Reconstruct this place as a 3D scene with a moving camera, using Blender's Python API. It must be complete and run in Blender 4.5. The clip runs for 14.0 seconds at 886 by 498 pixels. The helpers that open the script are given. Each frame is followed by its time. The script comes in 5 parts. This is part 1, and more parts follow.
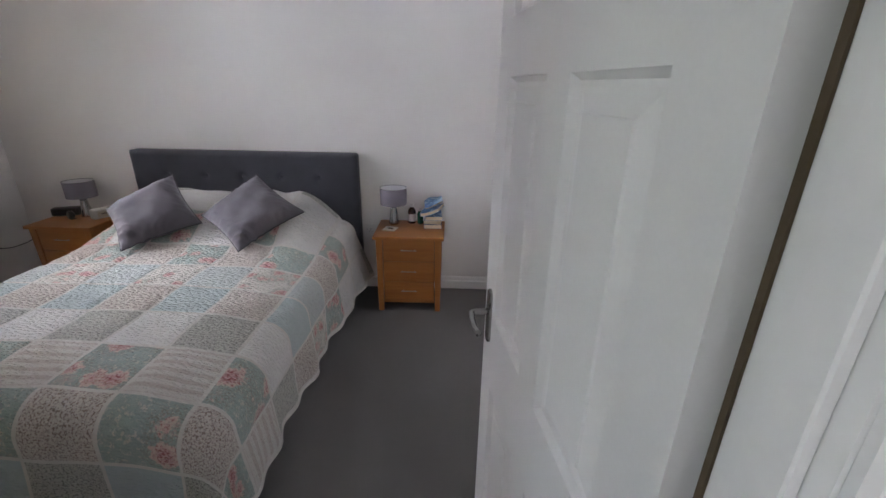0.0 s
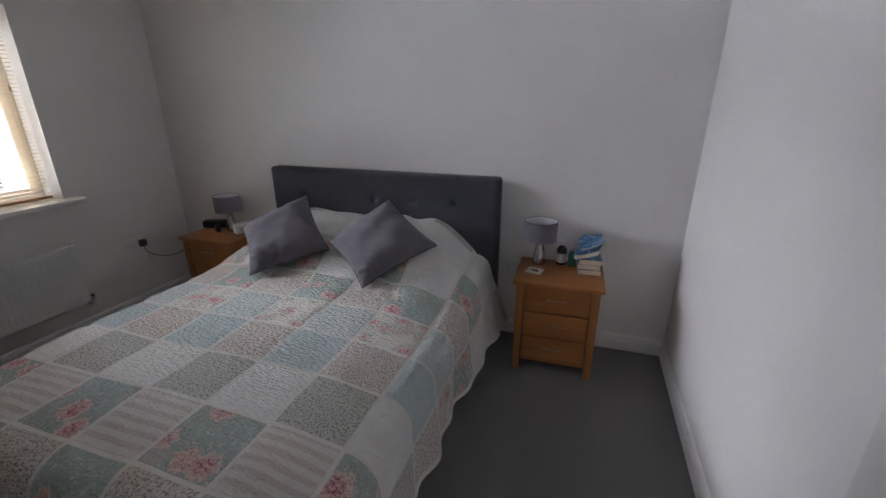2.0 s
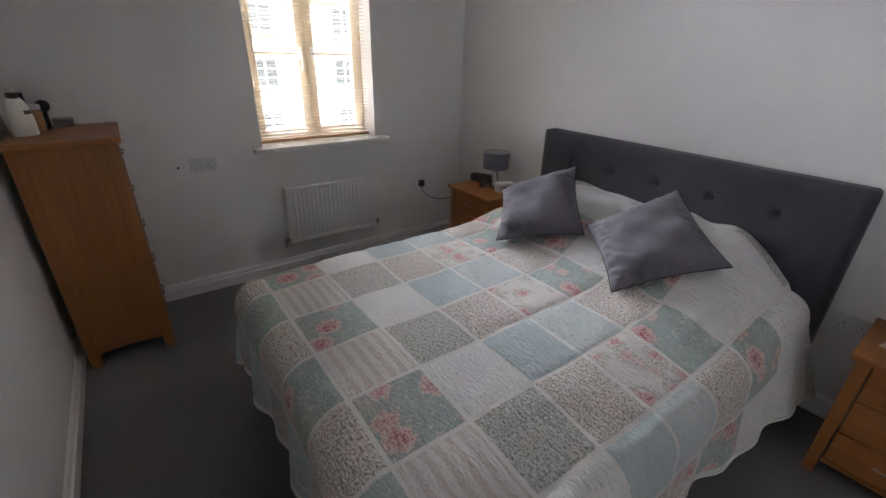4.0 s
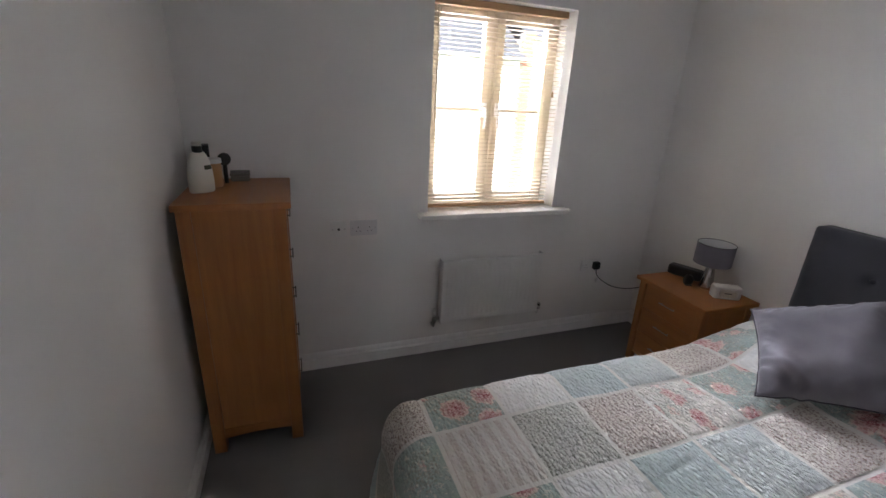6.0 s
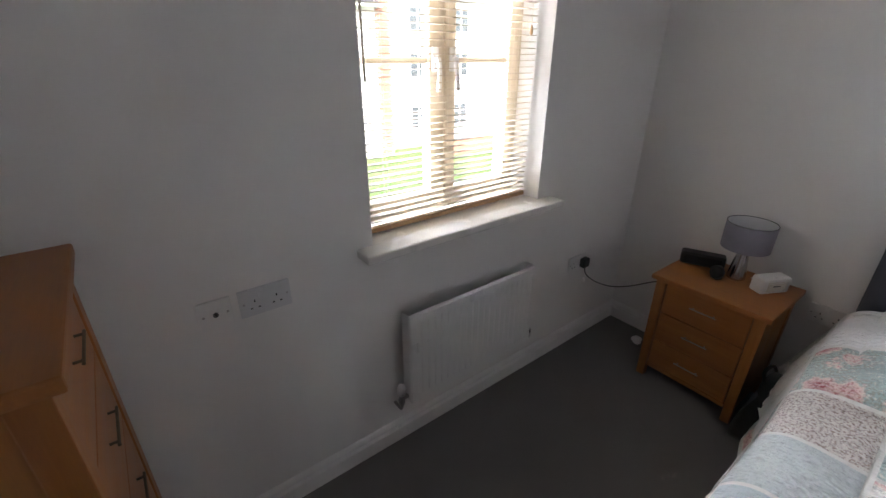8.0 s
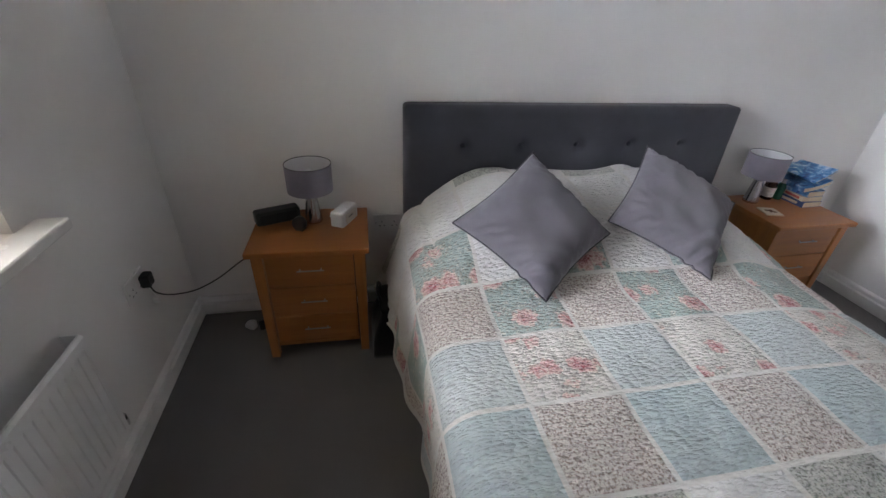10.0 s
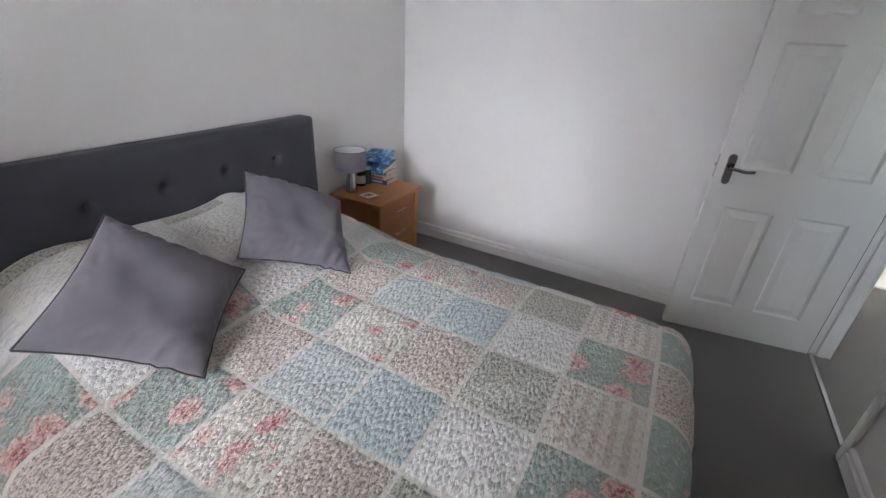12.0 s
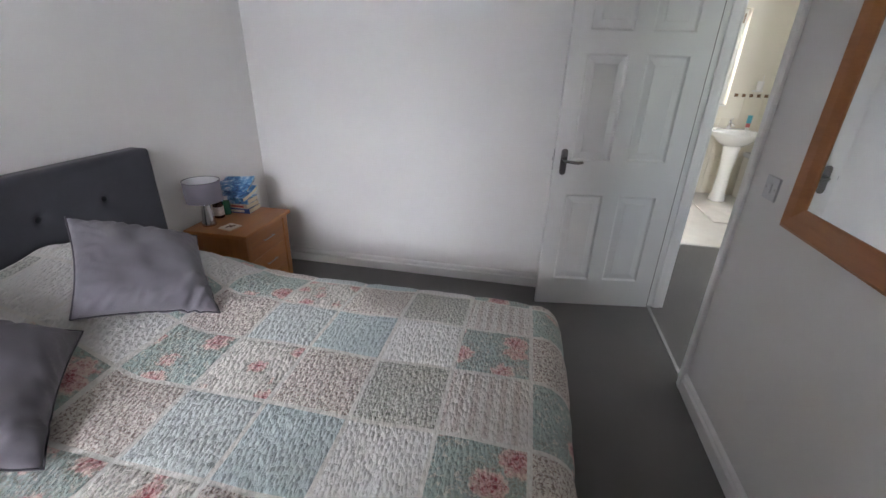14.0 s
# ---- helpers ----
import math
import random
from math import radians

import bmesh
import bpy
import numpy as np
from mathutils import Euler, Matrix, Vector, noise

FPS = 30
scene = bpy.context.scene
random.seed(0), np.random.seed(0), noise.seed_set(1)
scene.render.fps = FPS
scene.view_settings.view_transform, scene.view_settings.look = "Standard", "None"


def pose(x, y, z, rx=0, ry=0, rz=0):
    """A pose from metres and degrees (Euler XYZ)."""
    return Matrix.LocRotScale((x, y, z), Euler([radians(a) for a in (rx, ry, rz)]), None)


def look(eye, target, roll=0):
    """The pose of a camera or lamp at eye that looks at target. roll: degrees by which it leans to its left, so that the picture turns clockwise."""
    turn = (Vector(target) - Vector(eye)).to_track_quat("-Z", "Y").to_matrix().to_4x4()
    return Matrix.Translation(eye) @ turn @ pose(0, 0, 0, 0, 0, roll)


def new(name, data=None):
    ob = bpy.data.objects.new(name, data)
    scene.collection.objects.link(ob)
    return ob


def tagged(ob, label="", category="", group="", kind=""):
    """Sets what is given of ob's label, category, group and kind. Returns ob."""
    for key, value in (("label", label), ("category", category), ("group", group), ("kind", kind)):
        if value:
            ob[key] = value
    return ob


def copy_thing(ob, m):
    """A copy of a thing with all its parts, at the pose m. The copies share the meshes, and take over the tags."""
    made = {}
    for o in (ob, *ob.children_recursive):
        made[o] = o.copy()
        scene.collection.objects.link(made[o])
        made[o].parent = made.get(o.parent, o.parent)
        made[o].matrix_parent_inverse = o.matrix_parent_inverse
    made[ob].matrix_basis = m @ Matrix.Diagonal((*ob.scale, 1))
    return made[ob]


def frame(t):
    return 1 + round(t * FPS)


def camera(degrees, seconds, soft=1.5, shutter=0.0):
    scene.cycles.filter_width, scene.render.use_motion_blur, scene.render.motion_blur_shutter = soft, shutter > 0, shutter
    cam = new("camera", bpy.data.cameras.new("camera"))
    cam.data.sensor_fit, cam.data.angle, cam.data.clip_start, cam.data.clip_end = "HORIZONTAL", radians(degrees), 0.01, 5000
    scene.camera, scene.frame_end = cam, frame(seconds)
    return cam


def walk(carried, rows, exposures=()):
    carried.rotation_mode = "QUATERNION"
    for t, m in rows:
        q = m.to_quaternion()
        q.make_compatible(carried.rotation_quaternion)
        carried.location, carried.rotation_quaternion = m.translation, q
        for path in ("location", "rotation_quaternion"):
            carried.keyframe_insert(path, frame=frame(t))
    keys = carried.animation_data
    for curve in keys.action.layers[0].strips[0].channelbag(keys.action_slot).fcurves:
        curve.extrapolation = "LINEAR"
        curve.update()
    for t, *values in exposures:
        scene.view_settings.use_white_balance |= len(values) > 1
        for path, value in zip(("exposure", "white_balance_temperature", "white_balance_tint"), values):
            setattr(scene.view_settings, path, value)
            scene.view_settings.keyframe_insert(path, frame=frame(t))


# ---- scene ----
cam = camera(92.7, 14.0)
PATH = [
    (0, (0.544, -0.03, 1.535), (0.486, 1.835, 0.816), 0.9),
    (0.5, (0.438, 0.071, 1.53), (0.16, 1.919, 0.817), -0.3),
    (1, (0.347, 0.199, 1.549), (0.053, 2.047, 0.844), -1.5),
    (1.5, (0.308, 0.349, 1.538), (-0.084, 2.183, 0.842), -1.5),
    (2, (0.286, 0.487, 1.534), (-0.305, 2.275, 0.859), -0.2),
    (2.5, (0.229, 0.585, 1.521), (-0.516, 2.32, 0.862), 0.3),
    (3, (0.154, 0.683, 1.52), (-0.805, 2.303, 0.843), 0.4),
    (3.5, (0.118, 0.749, 1.512), (-1.11, 2.101, 0.697), 1.8),
    (4, (0.088, 0.737, 1.519), (-1.368, 1.817, 0.674), 1.4),
    (4.2, (0.082, 0.731, 1.52), (-1.444, 1.711, 0.678), 1.1),
    (6.3, (-0.827, 0.712, 1.545), (-2.599, 1.363, 0.884), 3.1),
    (6.5, (-0.958, 0.708, 1.537), (-2.726, 1.369, 0.878), 3.2),
    (7, (-1.274, 0.707, 1.526), (-3.02, 1.415, 0.854), 2.2),
    (7.2, (-1.359, 0.722, 1.519), (-3.091, 1.433, 0.815), 1.4),
    (9.5, (-2.103, 1.105, 1.465), (-2.102, 2.823, 0.441), 3.8),
    (9.6, (-2.102, 1.126, 1.459), (-2.023, 2.844, 0.438), 3.9),
    (10, (-2.027, 1.173, 1.474), (-1.66, 2.85, 0.447), 3.1),
    (10.5, (-1.976, 1.217, 1.485), (-1.125, 2.727, 0.486), 2.4),
    (11, (-1.948, 1.242, 1.494), (-0.731, 2.498, 0.525), 3.0),
    (11.5, (-1.936, 1.241, 1.503), (-0.492, 2.26, 0.567), 3.2),
    (12, (-1.912, 1.223, 1.511), (-0.334, 2.051, 0.603), 3.3),
    (12.5, (-1.892, 1.192, 1.508), (-0.212, 1.839, 0.637), 2.4),
    (13, (-1.888, 1.157, 1.519), (-0.152, 1.668, 0.669), 1.3),
    (13.5, (-1.905, 1.142, 1.524), (-0.129, 1.525, 0.688), 0.9),
    (14, (-1.934, 1.179, 1.513), (-0.143, 1.512, 0.688), 1.7),
]
EXPOSURE = [(0.0, 2.45, 6500, 14), (1.5, 2.15, 6500, 13), (2.0, 1.8, 6400, 13), (2.6, 1.75, 6400, 13), (3.0, 1.85, 6400, 13), (3.6, 2.15, 6450, 14), (4.2, 2.2, 6450, 13), (7.2, 2.25, 6400, 13),
            (9.5, 2.1, 6250, 10), (10.2, 2.45, 6450, 11), (10.7, 2.52, 6500, 11), (11.3, 2.45, 6500, 11), (12.5, 2.35, 6500, 12), (14.0, 2.25, 6500, 12)]
walk(cam, [(t, look(eye, target, roll)) for t, eye, target, roll in PATH], EXPOSURE)

# ---- daylight: bright sky with the sun behind the house, on the facades opposite ----
SUN_EL, SUN_AZ = radians(38), radians(118)
world = bpy.data.worlds.new("sky")
scene.world = world
world.use_nodes = True
wn = world.node_tree.nodes
sky = wn.new("ShaderNodeTexSky")
sky.sky_type, sky.sun_disc, sky.sun_elevation, sky.sun_rotation = "NISHITA", False, SUN_EL, SUN_AZ
wn["Background"].inputs["Strength"].default_value = 0.15
world.node_tree.links.new(sky.outputs[0], wn["Background"].inputs["Color"])
sun_data = bpy.data.lights.new("sun", "SUN")
sun_data.energy, sun_data.angle, sun_data.color = 4.2, radians(0.6), (1.0, 0.95, 0.87)
sun = new("sun", sun_data)
to_sun = Vector((math.sin(SUN_AZ) * math.cos(SUN_EL), math.cos(SUN_AZ) * math.cos(SUN_EL), math.sin(SUN_EL)))
sun.matrix_world = look(to_sun * 40, (0, 0, 0))

# area lamps added in place of daylight at the bedroom, bathroom and landing openings
def daylight_fill(name, eye, target, width, height, watts, tint):
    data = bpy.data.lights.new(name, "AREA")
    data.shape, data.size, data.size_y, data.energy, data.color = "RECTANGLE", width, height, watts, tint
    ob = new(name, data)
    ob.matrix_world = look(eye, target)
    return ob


# two unseen lamps floating outside, in place of low sky and sunlit ground
daylight_fill("low_sky_fill_lamp", (-8.0, 1.25, 3.45), (-2.87, 1.845, 1.45), 2.8, 2.4, 520, (0.88, 0.905, 1.0))
daylight_fill("ground_bounce_fill_lamp", (-8.0, 1.0, -0.3), (-2.87, 1.845, 1.5), 3.2, 1.6, 320, (0.87, 0.905, 1.0))
daylight_fill("sky_at_bathroom_window", (4.13, -0.77, 1.585), (2.0, -0.77, 1.2), 0.58, 0.9, 2.6, (0.95, 0.96, 1.0))
# added lamp at the assumed landing opening, never in view
daylight_fill("fill_at_landing_opening", (-1.16, -0.75, 1.55), (1.2, -0.35, 0.9), 0.5, 1.1, 0.6, (0.90, 0.93, 1.0))

# ---- the plan ----
W, E, S, N, TOP = -2.87, 0.875, 0.265, 3.085, 2.42      # inner faces of the bedroom
WIN = (1.432, 2.258, 0.926, 2.03)                          # window opening: y0 y1 z0 z1
DOOR = (0.01, 0.775, 2.0)                                # doorway in the south wall: x0 x1 height
GROUND = -3.4


# ---- building helpers ----
def part(name, bm, material, parent=None, label="", smooth=False, m=None):
    """Links a bmesh as one mesh object, under a thing if one is given."""
    me = bpy.data.meshes.new(name)
    bm.to_mesh(me)
    bm.free()
    if smooth:
        for p in me.polygons:
            p.use_smooth = True
    me.materials.append(material)
    ob = new(name, me)
    if parent is not None:
        ob.parent = parent
    if m is not None:
        ob.matrix_local = m
    return tagged(ob, label)


def thing(name, m, label, category, group="", kind=""):
    ob = new(name)
    ob.empty_display_size = 0.05
    ob.matrix_world = m
    return tagged(ob, label, category, group, kind)


def add_box(bm, x0, x1, y0, y1, z0, z1, bevel=0.0, segments=2):
    made = bmesh.ops.create_cube(bm, size=1, matrix=Matrix.LocRotScale(((x0 + x1) / 2, (y0 + y1) / 2, (z0 + z1) / 2), None, (x1 - x0, y1 - y0, z1 - z0)))["verts"]
    if bevel:
        edges = list({e for v in made for e in v.link_edges})
        bmesh.ops.bevel(bm, geom=edges, offset=bevel, segments=segments, profile=0.6, affect="EDGES")
    return bm


def box(x0, x1, y0, y1, z0, z1, bevel=0.0, segments=2):
    return add_box(bmesh.new(), x0, x1, y0, y1, z0, z1, bevel, segments)


def lathe(profile, n=32, sx=1.0, sy=1.0, bm=None, shift=(0, 0, 0)):
    """A turned body from (radius, height) pairs."""
    bm = bm or bmesh.new()
    rings = []
    for r, z in profile:
        rings.append([bm.verts.new((shift[0] + sx * r * math.cos(2 * math.pi * k / n), shift[1] + sy * r * math.sin(2 * math.pi * k / n), shift[2] + z)) for k in range(n)])
    for a, b in zip(rings, rings[1:]):
        for k in range(n):
            bm.faces.new((a[k], a[(k + 1) % n], b[(k + 1) % n], b[k]))
    if profile[0][0] > 1e-4:
        bm.faces.new(rings[0][::-1])
    if profile[-1][0] > 1e-4:
        bm.faces.new(rings[-1])
    bmesh.ops.remove_doubles(bm, verts=bm.verts[:], dist=1e-5)
    bmesh.ops.recalc_face_normals(bm, faces=bm.faces[:])
    return bm


def tube(points, r, n=8, bm=None):
    """A round bar or cable along points."""
    bm = bm or bmesh.new()
    pts = [Vector(p) for p in points]
    rings = []
    for k, p in enumerate(pts):
        d = (pts[min(k + 1, len(pts) - 1)] - pts[max(k - 1, 0)]).normalized()
        a = d.orthogonal().normalized() if k == 0 else (rings_a - d * rings_a.dot(d)).normalized()
        rings_a = a
        b = d.cross(a)
        rings.append([bm.verts.new(p + r * (a * math.cos(2 * math.pi * j / n) + b * math.sin(2 * math.pi * j / n))) for j in range(n)])
    for a, b in zip(rings, rings[1:]):
        for j in range(n):
            bm.faces.new((a[j], a[(j + 1) % n], b[(j + 1) % n], b[j]))
    bm.faces.new(rings[0][::-1]), bm.faces.new(rings[-1])
    bmesh.ops.recalc_face_normals(bm, faces=bm.faces[:])
    return bm


def spline(points, steps=8):
    """Points on a smooth curve through the given ones."""
    p = [Vector(q) for q in points]
    p = [p[0] * 2 - p[1]] + p + [p[-1] * 2 - p[-2]]
    out = []
    for a, b, c, d in zip(p, p[1:], p[2:], p[3:]):
        for k in range(steps):
            t = k / steps
            out.append(0.5 * (2 * b + (c - a) * t + (2 * a - 5 * b + 4 * c - d) * t * t + (3 * b - a - 3 * c + d) * t ** 3))
    return out + [p[-2]]


def extrude(profile, path_a, path_b, out):
    """A moulding: (offset, height) pairs swept from a to b; out is the way in which it stands proud."""
    bm = bmesh.new()
    a, b, o = Vector(path_a), Vector(path_b), Vector(out)
    va = [bm.verts.new(a + o * d + Vector((0, 0, h))) for d, h in profile]
    vb = [bm.verts.new(b + o * d + Vector((0, 0, h))) for d, h in profile]
    n = len(profile)
    for k in range(n):
        bm.faces.new((va[k], va[(k + 1) % n], vb[(k + 1) % n], vb[k]))
    bm.faces.new(va[::-1]), bm.faces.new(vb)
    bmesh.ops.recalc_face_normals(bm, faces=bm.faces[:])
    return bm


def smooth01(a, b, x):
    t = min(1.0, max(0.0, (x - a) / (b - a)))
    return t * t * (3 - 2 * t)


# ---- materials ----
class Mat:
    """A small writer of node materials."""

    def __init__(self, name, rough=0.6, metal=0.0, coat=0.0, coord="Object", sheen=0.0, spec=0.5):
        self.m = bpy.data.materials.new(name)
        self.m.use_nodes = True
        self.n, self.l = self.m.node_tree.nodes, self.m.node_tree.links
        self.b = self.n["Principled BSDF"]
        self.b.inputs["Roughness"].default_value = rough
        self.b.inputs["Metallic"].default_value = metal
        self.b.inputs["Coat Weight"].default_value = coat
        self.b.inputs["Sheen Weight"].default_value = sheen
        self.b.inputs["Specular IOR Level"].default_value = spec
        self.co = self.n.new("ShaderNodeTexCoord").outputs[coord]

    def put(self, a, b):
        self.l.new(a, b)

    def mapped(self, scale=(1, 1, 1), rot=(0, 0, 0), co=None):
        q = self.n.new("ShaderNodeMapping")
        q.inputs["Scale"].default_value, q.inputs["Rotation"].default_value = scale, rot
        self.put(co or self.co, q.inputs["Vector"])
        return q.outputs[0]

    def noise(self, scale, detail=4.0, rough=0.55, co=None, warp=0.0):
        q = self.n.new("ShaderNodeTexNoise")
        q.inputs["Scale"].default_value, q.inputs["Detail"].default_value, q.inputs["Roughness"].default_value, q.inputs["Distortion"].default_value = scale, detail, rough, warp
        self.put(co or self.co, q.inputs["Vector"])
        return q.outputs[0]

    def voronoi(self, scale, feature="F1", co=None, out="Distance"):
        q = self.n.new("ShaderNodeTexVoronoi")
        q.feature = feature
        q.inputs["Scale"].default_value = scale
        self.put(co or self.co, q.inputs["Vector"])
        return q.outputs[out]

    def ramp(self, fac, stops):
        q = self.n.new("ShaderNodeValToRGB")
        e = q.color_ramp.elements
        while len(e) < len(stops):
            e.new(0.5)
        for el, (p, c) in zip(e, stops):
            el.position = p
            el.color = (*c, 1) if not isinstance(c, float) else (c, c, c, 1)
        self.put(fac, q.inputs[0])
        return q.outputs[0]

    def mix(self, fac, a, b, blend="MIX"):
        q = self.n.new("ShaderNodeMix")
        q.data_type, q.blend_type = "RGBA", blend
        for v, k in ((fac, 0), (a, 6), (b, 7)):
            if isinstance(v, float):
                q.inputs[k].default_value = v
            elif isinstance(v, tuple):
                q.inputs[k].default_value = (*v, 1)
            else:
                self.put(v, q.inputs[k])
        return q.outputs[2]

    def maths(self, op, a, b=0.0):
        q = self.n.new("ShaderNodeMath")
        q.operation = op
        for v, k in ((a, 0), (b, 1)):
            if isinstance(v, float):
                q.inputs[k].default_value = v
            else:
                self.put(v, q.inputs[k])
        return q.outputs[0]

    def color(self, c):
        if isinstance(c, tuple):
            self.b.inputs["Base Color"].default_value = (*c, 1)
        else:
            self.put(c, self.b.inputs["Base Color"])
        return self

    def rough(self, v):
        self.put(v, self.b.inputs["Roughness"])
        return self

    def bump(self, h, strength=0.3, depth=0.002):
        q = self.n.new("ShaderNodeBump")
        q.inputs["Strength"].default_value, q.inputs["Distance"].default_value = strength, depth
        self.put(h, q.inputs["Height"])
        if self.b.inputs["Normal"].is_linked:
            self.put(self.b.inputs["Normal"].links[0].from_socket, q.inputs["Normal"])
        self.put(q.outputs[0], self.b.inputs["Normal"])
        return self


def varied(name, c, amount=0.12, scale=6.0, rough=0.6, metal=0.0, bump=0.0, fine=60.0, depth=0.001, coat=0.0, sheen=0.0, spec=0.5):
    """A plain surface with slow blotches and fine grain."""
    k = Mat(name, rough, metal, coat, sheen=sheen, spec=spec)
    lo = tuple(x * (1 - amount) for x in c)
    hi = tuple(min(1, x * (1 + amount)) for x in c)
    k.color(k.mix(0.35, k.ramp(k.noise(scale), [(0.3, lo), (0.7, hi)]), k.ramp(k.noise(fine, 3), [(0.3, lo), (0.7, hi)])))
    k.rough(k.ramp(k.noise(scale * 2.3), [(0.3, max(0.02, rough - 0.08)), (0.7, min(1.0, rough + 0.08))]))
    if bump:
        k.bump(k.noise(fine, 4), bump, depth)
    return k.m


def make_wall_paint(name, c):
    k = Mat(name, 0.75, spec=0.3)
    k.color(k.mix(k.ramp(k.noise(1.3, 5), [(0.35, 0.0), (0.75, 1.0)]), c, tuple(x * 0.955 for x in c)))
    k.bump(k.noise(900, 2), 0.12, 0.0006).bump(k.noise(90, 3), 0.1, 0.0012).bump(k.noise(3.0, 2), 0.15, 0.004)
    return k.m


def make_oak(name, axis, c0=(0.32, 0.114, 0.027), c1=(0.44, 0.175, 0.046)):
    k = Mat(name, 0.42, coat=0.15)
    sc = [16.0, 16.0, 16.0]
    sc[axis] = 1.1
    rnd = k.n.new("ShaderNodeObjectInfo").outputs["Random"]
    add = k.n.new("ShaderNodeVectorMath")
    add.operation = "ADD"
    k.put(k.co, add.inputs[0])
    k.put(k.maths("MULTIPLY", rnd, 7.0), add.inputs[1])
    co = k.mapped(tuple(sc), co=add.outputs[0])
    g = k.noise(1.6, 6, 0.6, co, 0.8)
    fine = k.noise(11.0, 5, 0.7, co, 0.3)
    c = k.ramp(g, [(0.3, c0), (0.5, tuple((a + b) / 2 for a, b in zip(c0, c1))), (0.72, c1)])
    c = k.mix(0.13, c, k.ramp(fine, [(0.35, tuple(x * 0.6 for x in c0)), (0.62, c1)]))
    c = k.mix(k.maths("MULTIPLY", rnd, 0.22), c, tuple(x * 0.72 for x in c0))
    k.color(c)
    k.rough(k.ramp(g, [(0.3, 0.36), (0.7, 0.5)]))
    k.bump(fine, 0.12, 0.0008)
    return k.m


def make_carpet():
    k = Mat("grey_carpet", 0.95, sheen=0.25, spec=0.1)
    n1 = k.noise(2.2, 5)
    n2 = k.noise(420, 3, 0.7)
    c = k.mix(k.ramp(n2, [(0.3, 0.0), (0.7, 1.0)]), (0.105, 0.100, 0.096), (0.205, 0.198, 0.190))
    nap = k.noise(1.1, 3, 0.5, k.mapped((1.0, 0.45, 1.0), (0, 0, 0.5)), 0.6)
    c = k.mix(k.ramp(n1, [(0.35, 0.0), (0.7, 0.35)]), c, (0.185, 0.178, 0.17))
    k.color(k.mix(k.ramp(nap, [(0.44, 0.0), (0.58, 0.30)]), c, (0.25, 0.243, 0.237)))
    k.bump(n2, 0.7, 0.006).bump(k.noise(26, 3), 0.25, 0.006)
    return k.m


def make_fabric(name, c, weave=700.0, rough=0.9, sheen=0.3, crease=0.0):
    k = Mat(name, rough, sheen=sheen, spec=0.2)
    w = k.noise(weave, 2, 0.6)
    lo, hi = tuple(x * 0.78 for x in c), tuple(min(1, x * 1.2) for x in c)
    k.color(k.mix(0.5, k.ramp(k.noise(7, 5), [(0.3, lo), (0.7, hi)]), k.ramp(w, [(0.3, lo), (0.7, hi)])))
    k.bump(w, 0.35, 0.001)
    if crease:
        k.bump(k.noise(9, 4, 0.5, warp=1.2), crease, 0.012)
    return k.m


# the printed cottons of the quilt; their coordinates are metres on the cloth
def quilt_cloth(name):
    return Mat(name, 0.92, coord="UV", sheen=0.15, spec=0.2)


def quilt_bump(k, strength=1.0):
    wob = k.noise(14, 3, 0.5, warp=0.4)
    cells = k.voronoi(74, co=k.mapped((0.62, 1.35, 1)))
    k.bump(k.mix(0.5, k.ramp(cells, [(0.1, 1.0), (0.75, 0.0)]), k.noise(88, 3, 0.5, k.mapped((0.6, 1.3, 1)), 1.6)), 1.0 * strength, 0.0128)
    k.bump(wob, 0.5, 0.012).bump(k.noise(1500, 2), 0.2, 0.0006)
    return k.m


def roses(k, base, size, density, leaf):
    """Scattered roses with leaves on a ground."""
    wob = k.n.new("ShaderNodeVectorMath")
    wob.operation = "ADD"
    k.put(k.co, wob.inputs[0])
    sc = k.n.new("ShaderNodeVectorMath")
    sc.operation = "SCALE"
    nz = k.n.new("ShaderNodeTexNoise")
    nz.inputs["Scale"].default_value = 55
    k.put(k.co, nz.inputs["Vector"])
    k.put(nz.outputs["Color"], sc.inputs[0])
    sc.inputs["Scale"].default_value = 0.045
    k.put(sc.outputs[0], wob.inputs[1])
    co = wob.outputs[0]
    d = k.voronoi(density, co=co)
    pick = k.n.new("ShaderNodeSeparateColor")
    k.put(k.voronoi(density, co=co, out="Color"), pick.inputs[0])
    on = k.ramp(pick.outputs[0], [(0.16, 0.0), (0.20, 1.0)])
    petal = k.mix(k.ramp(k.noise(120, 3, 0.6, warp=0.8), [(0.40, 0.0), (0.56, 1.0)]), (0.34, 0.07, 0.085), (0.68, 0.43, 0.41))
    rim = k.maths("MULTIPLY", k.ramp(d, [(size * 0.42, 0.0), (size * 0.92, 1.0)]), k.ramp(k.noise(85, 3, 0.6), [(0.36, 0.0), (0.50, 1.0)]))
    petal = k.mix(rim, petal, (0.72, 0.60, 0.52))
    lf = k.ramp(k.noise(70, 3, 0.6, co), [(0.56, 0.0), (0.62, 1.0)])
    c = k.mix(lf, base, leaf)
    halo = k.ramp(d, [(size * 1.3, 1.0), (size * 1.75, 0.0)])
    c = k.mix(k.maths("MULTIPLY", k.maths("MULTIPLY", halo, on), k.ramp(k.noise(120, 2), [(0.45, 0.0), (0.55, 0.8)])), c, tuple(x * 0.55 for x in leaf))
    disc = k.ramp(d, [(size * 0.9, 1.0), (size * 1.05, 0.0)])
    return k.mix(k.maths("MULTIPLY", disc, on), c, petal)


